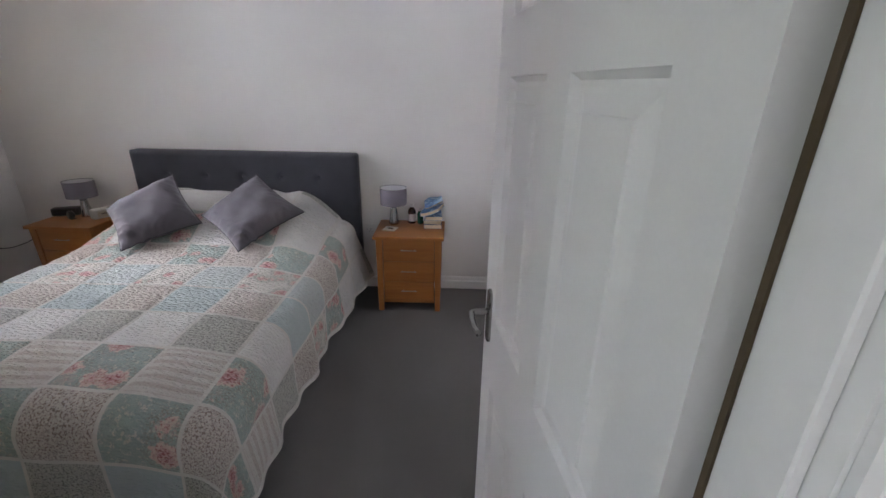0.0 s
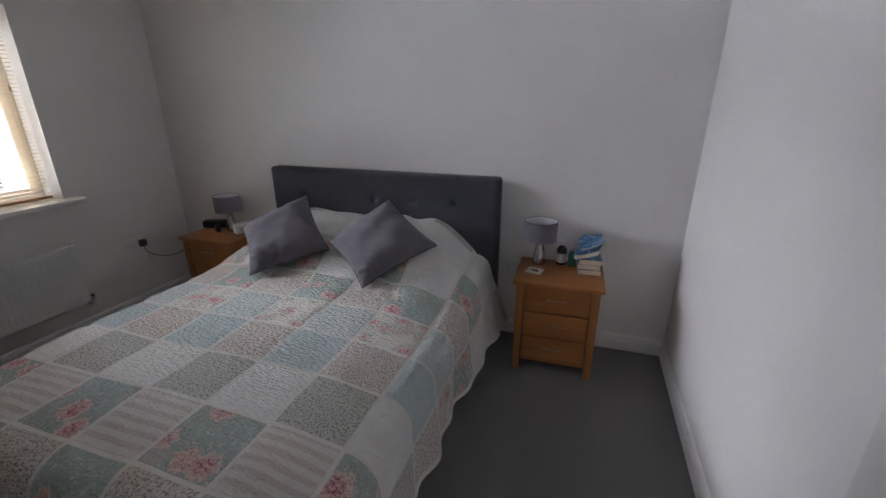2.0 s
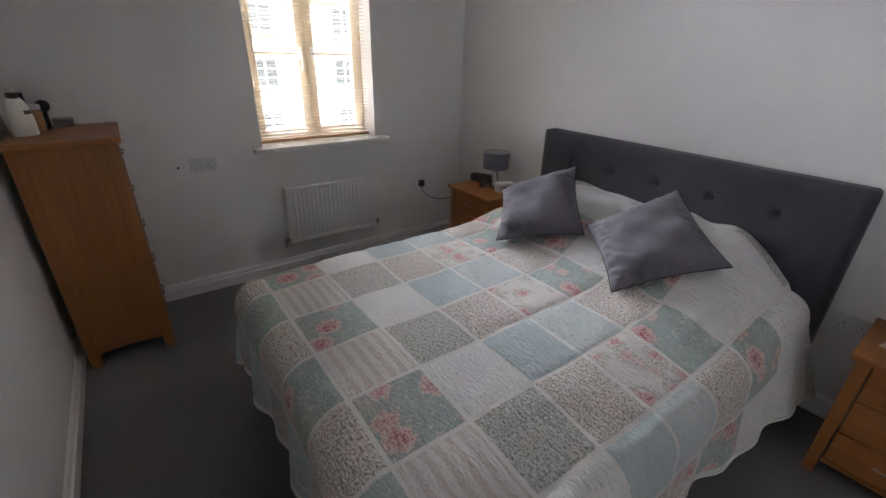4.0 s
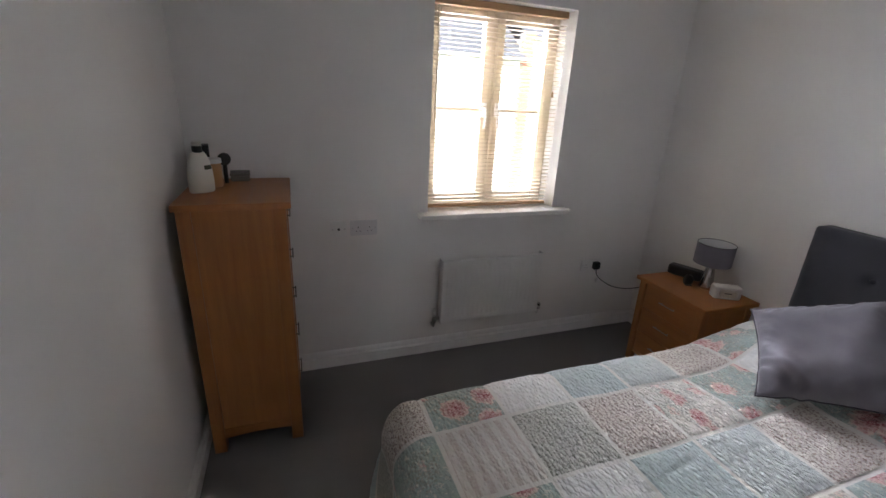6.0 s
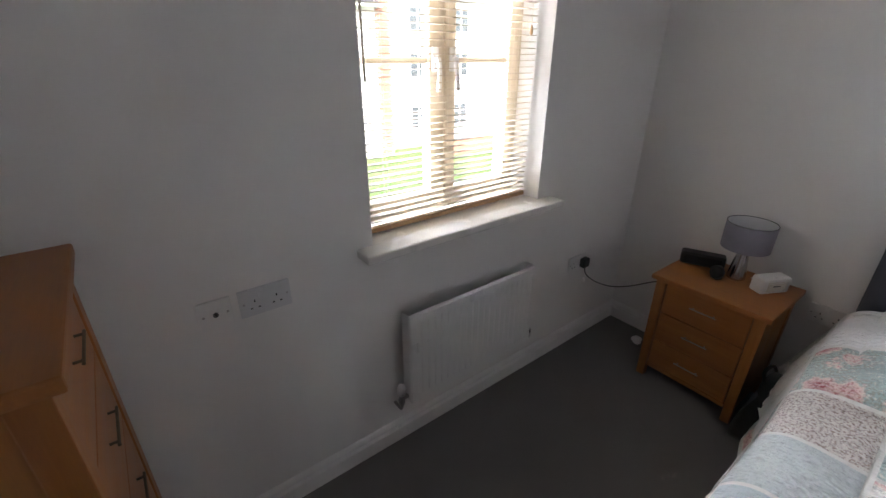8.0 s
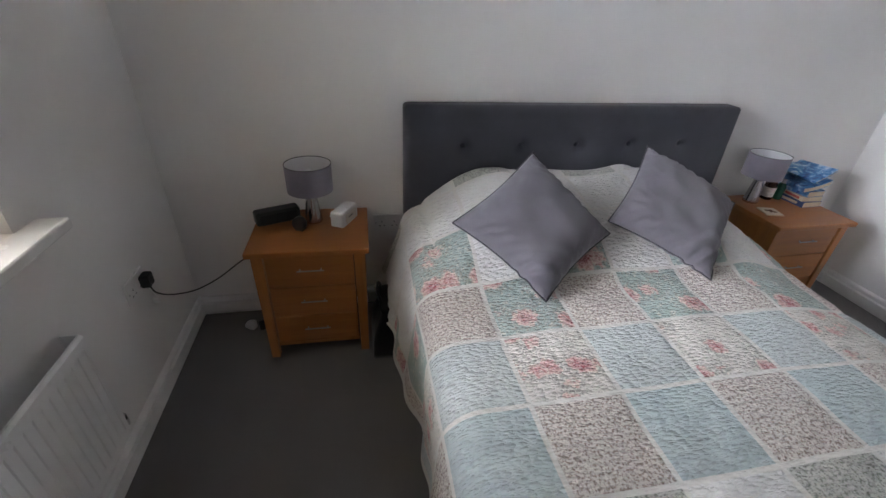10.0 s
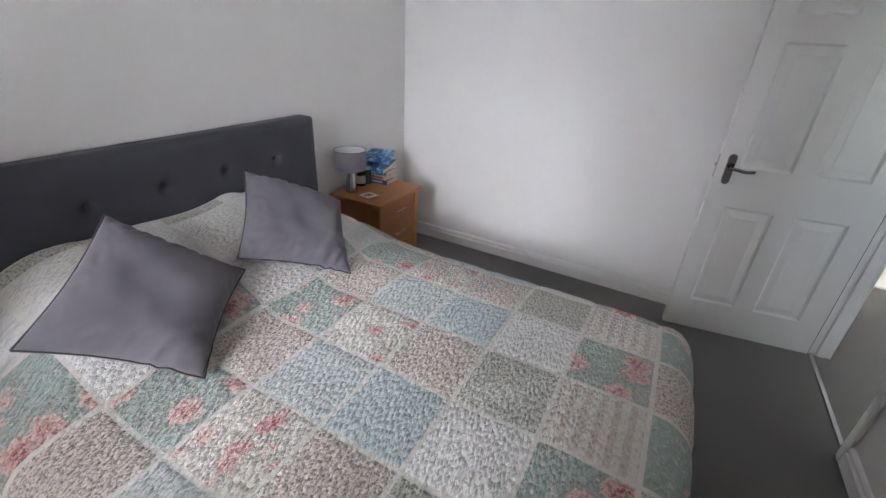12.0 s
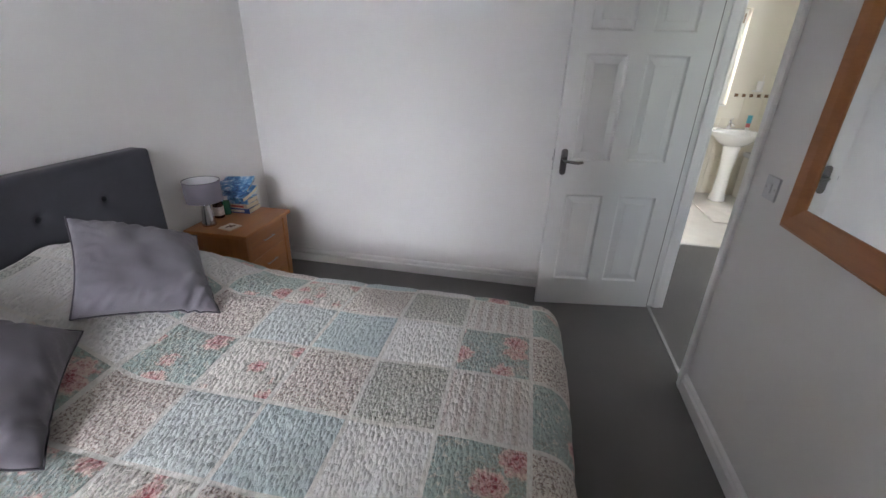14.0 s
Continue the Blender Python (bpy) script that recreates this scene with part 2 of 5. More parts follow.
def specks(k, base, dots, amount=0.5, scale=150.0):
    f = k.ramp(k.noise(scale, 3, 0.65), [(0.5, 0.0), (0.6, amount)])
    c = k.mix(f, base, dots)
    g = k.ramp(k.noise(scale * 0.55, 3, 0.6), [(0.58, 0.0), (0.66, amount * 0.8)])
    return k.mix(g, c, tuple(x * 0.7 + 0.05 for x in dots))


def make_quilt_materials():
    out = {}
    k = quilt_cloth("quilt_teal_roses")
    k.color(roses(k, (0.385, 0.465, 0.43), 0.40, 8.2, (0.62, 0.61, 0.53)))
    out["teal_rose"] = quilt_bump(k)
    k = quilt_cloth("quilt_cream_roses")
    k.color(roses(k, (0.70, 0.66, 0.60), 0.39, 12.0, (0.60, 0.60, 0.52)))
    out["cream_rose"] = quilt_bump(k)
    k = quilt_cloth("quilt_beige_print")
    k.color(specks(k, (0.69, 0.64, 0.58), (0.25, 0.17, 0.14), 0.85, 130.0))
    out["beige"] = quilt_bump(k)
    k = quilt_cloth("quilt_sage_print")
    k.color(specks(k, (0.57, 0.565, 0.51), (0.20, 0.215, 0.175), 0.85, 130.0))
    out["sage"] = quilt_bump(k)
    k = quilt_cloth("quilt_white")
    k.color(k.ramp(k.noise(9), [(0.3, (0.70, 0.69, 0.66)), (0.7, (0.77, 0.76, 0.73))]))
    out["white"] = quilt_bump(k)
    k = quilt_cloth("quilt_blue")
    k.color(k.ramp(k.noise(12), [(0.3, (0.46, 0.54, 0.535)), (0.7, (0.52, 0.59, 0.58))]))
    out["blue"] = quilt_bump(k)
    k = quilt_cloth("quilt_grey_blue")
    k.color(specks(k, (0.56, 0.60, 0.58), (0.44, 0.48, 0.47), 0.6, 90.0))
    out["greyblue"] = quilt_bump(k)
    k = quilt_cloth("quilt_stripe")
    w = k.n.new("ShaderNodeTexWave")
    w.bands_direction = "Y"
    w.inputs["Scale"].default_value, w.inputs["Distortion"].default_value, w.inputs["Detail Scale"].default_value = 7.6, 0.5, 3.0
    k.put(k.co, w.inputs["Vector"])
    k.color(k.mix(k.maths("MULTIPLY", k.ramp(w.outputs["Fac"], [(0.45, 0.0), (0.62, 1.0)]), k.ramp(k.noise(130, 3), [(0.35, 0.35), (0.6, 1.0)])), (0.70, 0.67, 0.62), (0.57, 0.50, 0.45)))
    out["stripe"] = quilt_bump(k)
    k = quilt_cloth("quilt_sashing")
    k.color(k.ramp(k.noise(20), [(0.3, (0.68, 0.66, 0.61)), (0.7, (0.75, 0.73, 0.68))]))
    out["sash"] = quilt_bump(k, 0.35)
    return out


wall_paint = make_wall_paint("wall_paint", (0.80, 0.785, 0.765))
ceiling_paint = make_wall_paint("ceiling_paint", (0.84, 0.83, 0.815))
gloss_white = varied("white_satin_paint", (0.83, 0.825, 0.81), 0.04, 3, 0.38, bump=0.05, fine=40)
door_white = varied("white_door_paint", (0.74, 0.735, 0.72), 0.035, 2, 0.45, bump=0.10, fine=160, depth=0.0006)
sill_white = varied("white_sill_gloss", (0.78, 0.77, 0.74), 0.04, 4, 0.22, bump=0.04, fine=30)
carpet = make_carpet()
oak_x, oak_y, oak_z = make_oak("oak_along", 0), make_oak("oak_across", 1), make_oak("oak_upright", 2)
pine_frame = make_oak("honey_pine_frame", 0, (0.36, 0.13, 0.035), (0.46, 0.185, 0.055))
blind_wood = make_oak("pale_blind_wood", 1, (0.52, 0.44, 0.33), (0.62, 0.54, 0.42))
rail_wood = make_oak("blind_rail_wood", 1, (0.44, 0.25, 0.12), (0.56, 0.35, 0.18))
upvc = varied("cream_window_frame", (0.58, 0.50, 0.38), 0.04, 5, 0.35)
headboard_cloth = make_fabric("slate_wool", (0.062, 0.063, 0.074), 600, sheen=0.12, crease=0.05)
cushion_cloth = make_fabric("grey_velvet_cotton", (0.150, 0.139, 0.157), 900, sheen=0.25, crease=0.16)
piping_cloth = make_fabric("dark_piping", (0.05, 0.046, 0.055), 900)
divan_cloth = make_fabric("charcoal_divan", (0.03, 0.03, 0.034), 500)
bag_cloth = make_fabric("black_bag_cloth", (0.012, 0.012, 0.013), 400, crease=0.4)
valance_cloth = make_fabric("cream_sheet", (0.66, 0.62, 0.54), 700, crease=0.25)
shade_cloth = make_fabric("grey_lilac_shade", (0.215, 0.20, 0.235), 800, sheen=0.15)
shade_lining = varied("white_shade_lining", (0.72, 0.72, 0.74), 0.03, 8, 0.6)
# chrome of the door handles, darker than the other chrome
door_chrome = varied("dark_door_chrome", (0.33, 0.325, 0.32), 0.08, 14, 0.2, 1.0)
chrome = varied("chrome", (0.72, 0.72, 0.73), 0.04, 12, 0.12, 1.0)
brushed = varied("brushed_nickel", (0.46, 0.45, 0.44), 0.07, 14, 0.38, 1.0)
dull_metal = varied("dull_aluminium", (0.42, 0.42, 0.42), 0.1, 14, 0.55, 1.0)
bronze = varied("pewter_handle", (0.16, 0.14, 0.12), 0.1, 30, 0.5, 1.0)
rad_white = varied("radiator_enamel", (0.76, 0.755, 0.74), 0.03, 3, 0.33)
plastic_white = varied("white_plastic", (0.76, 0.755, 0.74), 0.03, 8, 0.35)
# light grey that puts shade into the wall plates; also a bottle cap
plastic_grey = varied("light_grey_plastic", (0.62, 0.62, 0.625), 0.03, 8, 0.4)
plastic_black = varied("black_plastic", (0.014, 0.014, 0.015), 0.2, 20, 0.38, bump=0.1, fine=300)
# oak with the shade of the drawer gaps put into its colour
gap_shade = varied("shadowed_oak", (0.10, 0.045, 0.018), 0.15, 12, 0.7)
lamp_metal = varied("polished_lamp_metal", (0.52, 0.51, 0.52), 0.06, 10, 0.16, 1.0)
QUILT = make_quilt_materials()

glass = bpy.data.materials.new("window_glass")
glass.use_nodes = True
gb = glass.node_tree.nodes["Principled BSDF"]
gb.inputs["Roughness"].default_value, gb.inputs["Transmission Weight"].default_value, gb.inputs["IOR"].default_value = 0.0, 1.0, 1.45
gb.inputs["Base Color"].default_value = (0.97, 0.985, 0.98, 1)
mirror_mat = bpy.data.materials.new("mirror_glass")
mirror_mat.use_nodes = True
mb = mirror_mat.node_tree.nodes["Principled BSDF"]
mb.inputs["Metallic"].default_value, mb.inputs["Roughness"].default_value, mb.inputs["Base Color"].default_value = 1.0, 0.015, (0.86, 0.88, 0.87, 1)

# ---- floor, walls, ceiling ----
def structure(name, bm, material, label, category, smooth=False):
    return tagged(part(name, bm, material, smooth=smooth), label, category, kind="structure")


structure("floor", box(W - 0.3, 2.0, -1.6, N + 0.3, -0.25, 0.0), carpet, "dark grey cut-pile carpet through bedroom and landing", "carpet")
structure("ceiling", box(W - 0.3, 4.2, -2.4, N + 0.3, TOP, TOP + 0.2), ceiling_paint, "plain white plastered ceiling", "ceiling")
structure("wall_north", box(W - 0.3, E + 0.12, N, N + 0.3, -0.25, TOP), wall_paint, "off-white painted wall behind the bed", "wall")
structure("wall_east", box(E, E + 0.12, S, N, -0.25, TOP), wall_paint, "off-white painted plain bedroom wall", "wall")
bm = bmesh.new()
add_box(bm, W - 0.3, W, S - 0.1, WIN[0], -0.25, TOP)
add_box(bm, W - 0.3, W, WIN[1], N, -0.25, TOP)
add_box(bm, W - 0.3, W, WIN[0], WIN[1], -0.25, WIN[2] - 0.035)
add_box(bm, W - 0.3, W, WIN[0], WIN[1], WIN[3], TOP)
structure("wall_west", bm, wall_paint, "off-white painted wall with the window opening", "wall")
bm = bmesh.new()
add_box(bm, W, DOOR[0] - 0.03, S - 0.1, S, -0.25, TOP)
add_box(bm, DOOR[1] + 0.03, E + 0.12, S - 0.1, S, -0.25, TOP)
add_box(bm, DOOR[0] - 0.03, DOOR[1] + 0.03, S - 0.1, S, DOOR[2] + 0.03, TOP)
structure("wall_south", bm, wall_paint, "off-white painted wall with the bedroom doorway", "wall")
# landing and bathroom shell
# unseen west wall; its opening is assumed, to let daylight onto the door jamb
def landing_west():
    bm = bmesh.new()
    add_box(bm, -1.3, -1.2, -1.6, -1.05, 0.0, TOP)
    add_box(bm, -1.3, -1.2, -0.45, S - 0.1, 0.0, TOP)
    add_box(bm, -1.3, -1.2, -1.05, -0.45, 0.0, 0.95)
    add_box(bm, -1.3, -1.2, -1.05, -0.45, 2.12, TOP)
    return bm


BY0, BY1 = -1.05, -0.22
structure("wall_landing_north", box(E + 0.12, 2.1, S - 0.1, S, -0.25, TOP), wall_paint, "off-white landing wall", "wall")
structure("wall_landing_south", box(-1.2, 2.0, -1.6, -1.5, 0.0, TOP), wall_paint, "off-white landing wall", "wall")
structure("wall_landing_west", landing_west(), wall_paint, "off-white landing wall with an assumed daylight opening", "wall")
bm = bmesh.new()
add_box(bm, 2.0, 2.1, BY1, S - 0.1, -0.25, TOP)
add_box(bm, 2.0, 2.1, -2.4, BY0, -0.25, TOP)
add_box(bm, 2.0, 2.1, BY0, BY1, 2.0, TOP)
structure("wall_bathroom_west", bm, wall_paint, "off-white wall with the bathroom doorway", "wall")
bath_paint = make_wall_paint("bathroom_paint", (0.74, 0.71, 0.62))
tile_mat = varied("cream_glazed_tile", (0.72, 0.68, 0.58), 0.05, 4, 0.18)
BWIN = (-1.12, -0.42, 1.07, 2.1)
BX = 3.95
bm = bmesh.new()
add_box(bm, BX, BX + 0.25, -2.4, BWIN[0], -0.25, TOP)
add_box(bm, BX, BX + 0.25, BWIN[1], S, -0.25, TOP)
add_box(bm, BX, BX + 0.25, BWIN[0], BWIN[1], -0.25, BWIN[2])
add_box(bm, BX, BX + 0.25, BWIN[0], BWIN[1], BWIN[3], TOP)
structure("wall_bathroom_east", bm, bath_paint, "cream painted bathroom wall with a window", "wall")
structure("wall_bathroom_south", box(2.1, BX, -2.4, -2.3, -0.25, TOP), bath_paint, "cream painted bathroom wall", "wall")
structure("wall_bathroom_north", box(2.1, BX, S - 0.1, S, -0.25, TOP), bath_paint, "cream painted bathroom wall", "wall")
vinyl = varied("pale_vinyl", (0.50, 0.49, 0.475), 0.08, 5, 0.4, bump=0.05, fine=60)
structure("floor_bathroom", box(2.0, BX + 0.2, -2.4, S, -0.25, 0.0), vinyl, "pale vinyl bathroom floor", "floor")

# skirting boards
SK = [(0, 0), (0.018, 0), (0.018, 0.064), (0.006, 0.069), (0.005, 0.077), (0.0145, 0.081), (0.0135, 0.092), (0.008, 0.101), (0, 0.104)]
def skirting(a, b, out):
    return structure("baseboard", extrude(SK, a, b, out), gloss_white, "white painted moulded skirting board along the wall", "skirting board")


skirting((W, S + 0.017, 0), (W, N - 0.017, 0), (1, 0, 0))
skirting((W, N, 0), (E, N, 0), (0, -1, 0))
skirting((E, S + 0.02, 0), (E, N - 0.017, 0), (-1, 0, 0))
skirting((W, S, 0), (DOOR[0] - 0.061, S, 0), (0, 1, 0))
skirting((E + 0.12, S - 0.1, 0), (2.0, S - 0.1, 0), (0, -1, 0))

# ---- doorway of the bedroom ----
bm = bmesh.new()
for x0, x1 in ((DOOR[0] - 0.03, DOOR[0]), (DOOR[1], DOOR[1] + 0.03)):
    add_box(bm, x0, x1, S - 0.103, S + 0.002, 0, DOOR[2], 0.002, 1)
add_box(bm, DOOR[0] - 0.03, DOOR[1] + 0.03, S - 0.103, S + 0.002, DOOR[2], DOOR[2] + 0.03, 0.002, 1)
for x0, x1 in ((DOOR[0], DOOR[0] + 0.012), (DOOR[1] - 0.012, DOOR[1])):
    add_box(bm, x0, x1, S - 0.085, S - 0.043, 0, DOOR[2] - 0.012, 0.002, 1)
structure("door_frame", bm, gloss_white, "white painted door lining with a stop bead", "door frame")
ARCH = [(0.0, 0.0), (0.060, 0.0), (0.060, 0.012), (0.052, 0.018), (0.020, 0.014), (0.008, 0.012), (0.0, 0.008)]
def architrave(x, side, y, out, height, cut=None):
    """One moulded upright casing beside an opening."""
    bm = bmesh.new()
    w = [(d, o) for d, o in ARCH if cut is None or d <= cut]
    lo = [bm.verts.new((x + side * d, y + out * o, 0)) for d, o in w]
    hi = [bm.verts.new((x + side * d, y + out * o, height)) for d, o in w]
    n = len(w)
    for k in range(n):
        bm.faces.new((lo[k], lo[(k + 1) % n], hi[(k + 1) % n], hi[k]))
    bm.faces.new(lo), bm.faces.new(hi[::-1])
    bmesh.ops.recalc_face_normals(bm, faces=bm.faces[:])
    return structure("trim", bm, gloss_white, "white moulded door architrave", "architrave")


architrave(DOOR[0] - 0.001, -1, S + 0.003, 1, 2.06)
architrave(DOOR[1] + 0.006, 1, S + 0.003, 1, 2.06)
architrave(DOOR[0] - 0.001, -1, S - 0.104, -1, 2.06)
architrave(DOOR[1] + 0.001, 1, S - 0.104, -1, 2.06)
structure("trim", box(DOOR[0] - 0.06, DOOR[1] + 0.06, S + 0.003, S + 0.018, 2.03, 2.09, 0.004), gloss_white, "white door architrave head", "architrave")
structure("threshold", box(DOOR[0], DOOR[1], S - 0.030, S - 0.010, 0.0, 0.006, 0.0025), dull_metal, "thin metal carpet threshold strip", "threshold")


# ---- six-panel door, standing open into the room ----
def long_plate(w, h, t, n=14):
    """A flat plate with round ends and a soft rim; its long side runs along y."""
    bm = bmesh.new()
    rings = []
    for inset, z in ((0.0, 0.0), (0.0, t * 0.6), (0.002, t)):
        r = w / 2 - inset
        ring = [(r * math.cos(math.pi * k / n), h / 2 - w / 2 + r * math.sin(math.pi * k / n)) for k in range(n + 1)]
        ring += [(-x, -y) for x, y in ring]
        rings.append([bm.verts.new((x, y, z)) for x, y in ring])
    for a, b in zip(rings, rings[1:]):
        for k in range(len(a)):
            bm.faces.new((a[k], a[(k + 1) % len(a)], b[(k + 1) % len(a)], b[k]))
    bm.faces.new(rings[0][::-1]), bm.faces.new(rings[-1])
    bmesh.ops.recalc_face_normals(bm, faces=bm.faces[:])
    return bm


def six_panel_door():
    hinge = Vector((0.743, 0.268, 0))
    free = Vector((0.632, 1.006, 0))
    ang = math.degrees(math.atan2(free.y - hinge.y, free.x - hinge.x))
    d = thing("door_1", pose(hinge.x, hinge.y, 0, 0, 0, ang), "white six-panel moulded bedroom door standing open", "door", kind="structure")
    L, T, H = 0.746, 0.040, 1.98
    z0 = 0.010
    cols = [(0.107, 0.330), (0.425, 0.648)]
    rows = [(0.20, 0.775), (0.985, 1.555), (1.665, 1.88)]
    bm = bmesh.new()
    # rails and stiles as one moulded skin with sunk panels, on both faces
    xs = [0, *[v for c in cols for v in c], L]
    zs = [z0, *[v for r in rows for v in r], H]
    for face, sgn in ((0.0, 1), (-T, -1)):
        for i in range(5):
            for j in range(7):
                a, b, c, e = xs[i], xs[i + 1], zs[j], zs[j + 1]
                if i in (1, 3) and j in (1, 3, 5):
                    rings = []
                    for inset, depth in ((0, 0), (0.003, 0.004), (0.010, 0.0115), (0.018, 0.0115), (0.048, 0.0045), (0.0505, 0.0010)):
                        y = face - sgn * depth
                        rings.append([bm.verts.new(p) for p in ((a + inset, y, c + inset), (b - inset, y, c + inset), (b - inset, y, e - inset), (a + inset, y, e - inset))])
                    for p, q in zip(rings, rings[1:]):
                        for k in range(4):
                            bm.faces.new((p[k], p[(k + 1) % 4], q[(k + 1) % 4], q[k]))
                    bm.faces.new(rings[-1])
                else:
                    bm.faces.new([bm.verts.new(p) for p in ((a, face, c), (b, face, c), (b, face, e), (a, face, e))])
    for quad in (((0, 0, z0), (0, -T, z0), (0, -T, H), (0, 0, H)), ((L, 0, z0), (L, -T, z0), (L, -T, H), (L, 0, H)), ((0, 0, H), (L, 0, H), (L, -T, H), (0, -T, H)), ((0, 0, z0), (L, 0, z0), (L, -T, z0), (0, -T, z0))):
        bm.faces.new([bm.verts.new(p) for p in quad])
    bmesh.ops.remove_doubles(bm, verts=bm.verts[:], dist=1e-5)
    bmesh.ops.recalc_face_normals(bm, faces=bm.faces[:])
    part("leaf", bm, door_white, d)
    for sgn, y in ((1, 0.0), (-1, -T)):
        h = part("door_handle", long_plate(0.038, 0.155, 0.007), door_chrome, d, "polished chrome lever handle on a long plate", m=Matrix.Translation((L - 0.055, y, 0.972)) @ Matrix.Rotation(radians(-90 * sgn), 4, "X"))
        part("lever", tube(spline([(L - 0.055, y, 0.985), (L - 0.055, y + sgn * 0.045, 0.985), (L - 0.075, y + sgn * 0.053, 0.984), (L - 0.12, y + sgn * 0.053, 0.978), (L - 0.155, y + sgn * 0.050, 0.983)], 5), 0.0085, 10), door_chrome, d, smooth=True)
    part("latch", box(L - 0.001, L + 0.002, -0.031, -0.009, 0.92, 1.04), brushed, d)
    part("latch_bolt", box(L, L + 0.010, -0.026, -0.014, 0.975, 0.995, 0.002), brushed, d)
    for z in (0.22, 1.035, 1.77):
        part("hinge", lathe([(0, 0), (0.006, 0), (0.006, 0.075), (0, 0.075)], 10), brushed, d, smooth=True, m=Matrix.Translation((-0.002, -T - 0.005, z - 0.037)))
    return d


six_panel_door()
# brown strip added to give the hinge gap its dark line
strip_brown = varied("brown_strip", (0.085, 0.058, 0.030), 0.1, 20, 0.7)
structure("door_gap_strip", box(DOOR[1] - 0.0035, DOOR[1] - 0.0005, S - 0.010, S - 0.002, 0.008, 1.985), strip_brown, "brown strip along the hinge side of the door lining", "door seal")

# ---- window ----
FX = W - 0.150                                            # inner face of the window frame
def make_window():
    y0, y1, z0, z1 = WIN
    w = thing("window_1", pose(FX, (y0 + y1) / 2, z0), "cream two-casement window with glazing bars over the sill", "window", kind="structure")
    inv = w.matrix_world.inverted()
    def wpart(name, bm, material, parent=w, label=""):
        bm.transform(inv)
        return part(name, bm, material, parent, label)
    X0, X1 = FX - 0.065, FX
    fr = bmesh.new()
    add_box(fr, X0, X1 - 0.012, y0, y0 + 0.045, z0, z1, 0.004, 1)
    add_box(fr, X0, X1 - 0.012, y1 - 0.045, y1, z0, z1, 0.004, 1)
    add_box(fr, X0, X1 - 0.012, y0 + 0.045, y1 - 0.045, z0, z0 + 0.05, 0.004, 1)
    add_box(fr, X0, X1 - 0.012, y0 + 0.045, y1 - 0.045, z1 - 0.05, z1, 0.004, 1)
    ym = 1.842
    add_box(fr, X0, X1 - 0.012, ym - 0.024, ym + 0.024, z0 + 0.05, z1 - 0.05, 0.004, 1)
    wpart("window_frame", fr, upvc)
    for a, b in ((y0 + 0.033, ym - 0.012), (ym + 0.012, y1 - 0.033)):
        sash = bmesh.new()
        s = 0.048
        za, zb = z0 + 0.035, z1 - 0.035
        add_box(sash, X0 + 0.01, X1, a, a + s, za, zb, 0.006, 2)
        add_box(sash, X0 + 0.01, X1, b - s, b, za, zb, 0.006, 2)
        add_box(sash, X0 + 0.01, X1, a + s, b - s, za, za + s, 0.006, 2)
        add_box(sash, X0 + 0.01, X1, a + s, b - s, zb - s, zb, 0.006, 2)
        sa = wpart("casement", sash, upvc)
        wpart("glazing_bar", box(X0 + 0.02, X1 - 0.015, a + s, b - s, 1.478, 1.497, 0.002), upvc, sa)
        for c, e in ((za + s, 1.478), (1.497, zb - s)):
            p = wpart("pane", box(X0 + 0.030, X0 + 0.036, a + s, b - s, c, e), glass, sa)
            p.visible_shadow = False
    for y, sgn in ((ym - 0.04, -1), (ym + 0.04, 1)):
        hb = box(X1, X1 + 0.012, y - 0.013, y + 0.013, 1.45, 1.53, 0.004)
        tube([(X1 + 0.03, y, 1.49), (X1 + 0.034, y, 1.44), (X1 + 0.036, y + sgn * 0.006, 1.385)], 0.0085, 8, hb)
        tube([(X1 + 0.008, y, 1.49), (X1 + 0.032, y, 1.49)], 0.009, 8, hb)
        wpart("window_handle", hb, plastic_white)
    sill = bmesh.new()
    add_box(sill, W - 0.149, W + 0.072, y0 + 0.001, y1 - 0.001, z0 - 0.033, z0, 0.0)
    add_box(sill, W + 0.001, W + 0.084, y0 - 0.062, y1 + 0.082, z0 - 0.030, z0 + 0.002, 0.009, 3)
    wpart("window_sill", sill, sill_white, label="glossy white window board")
    return w


make_window()


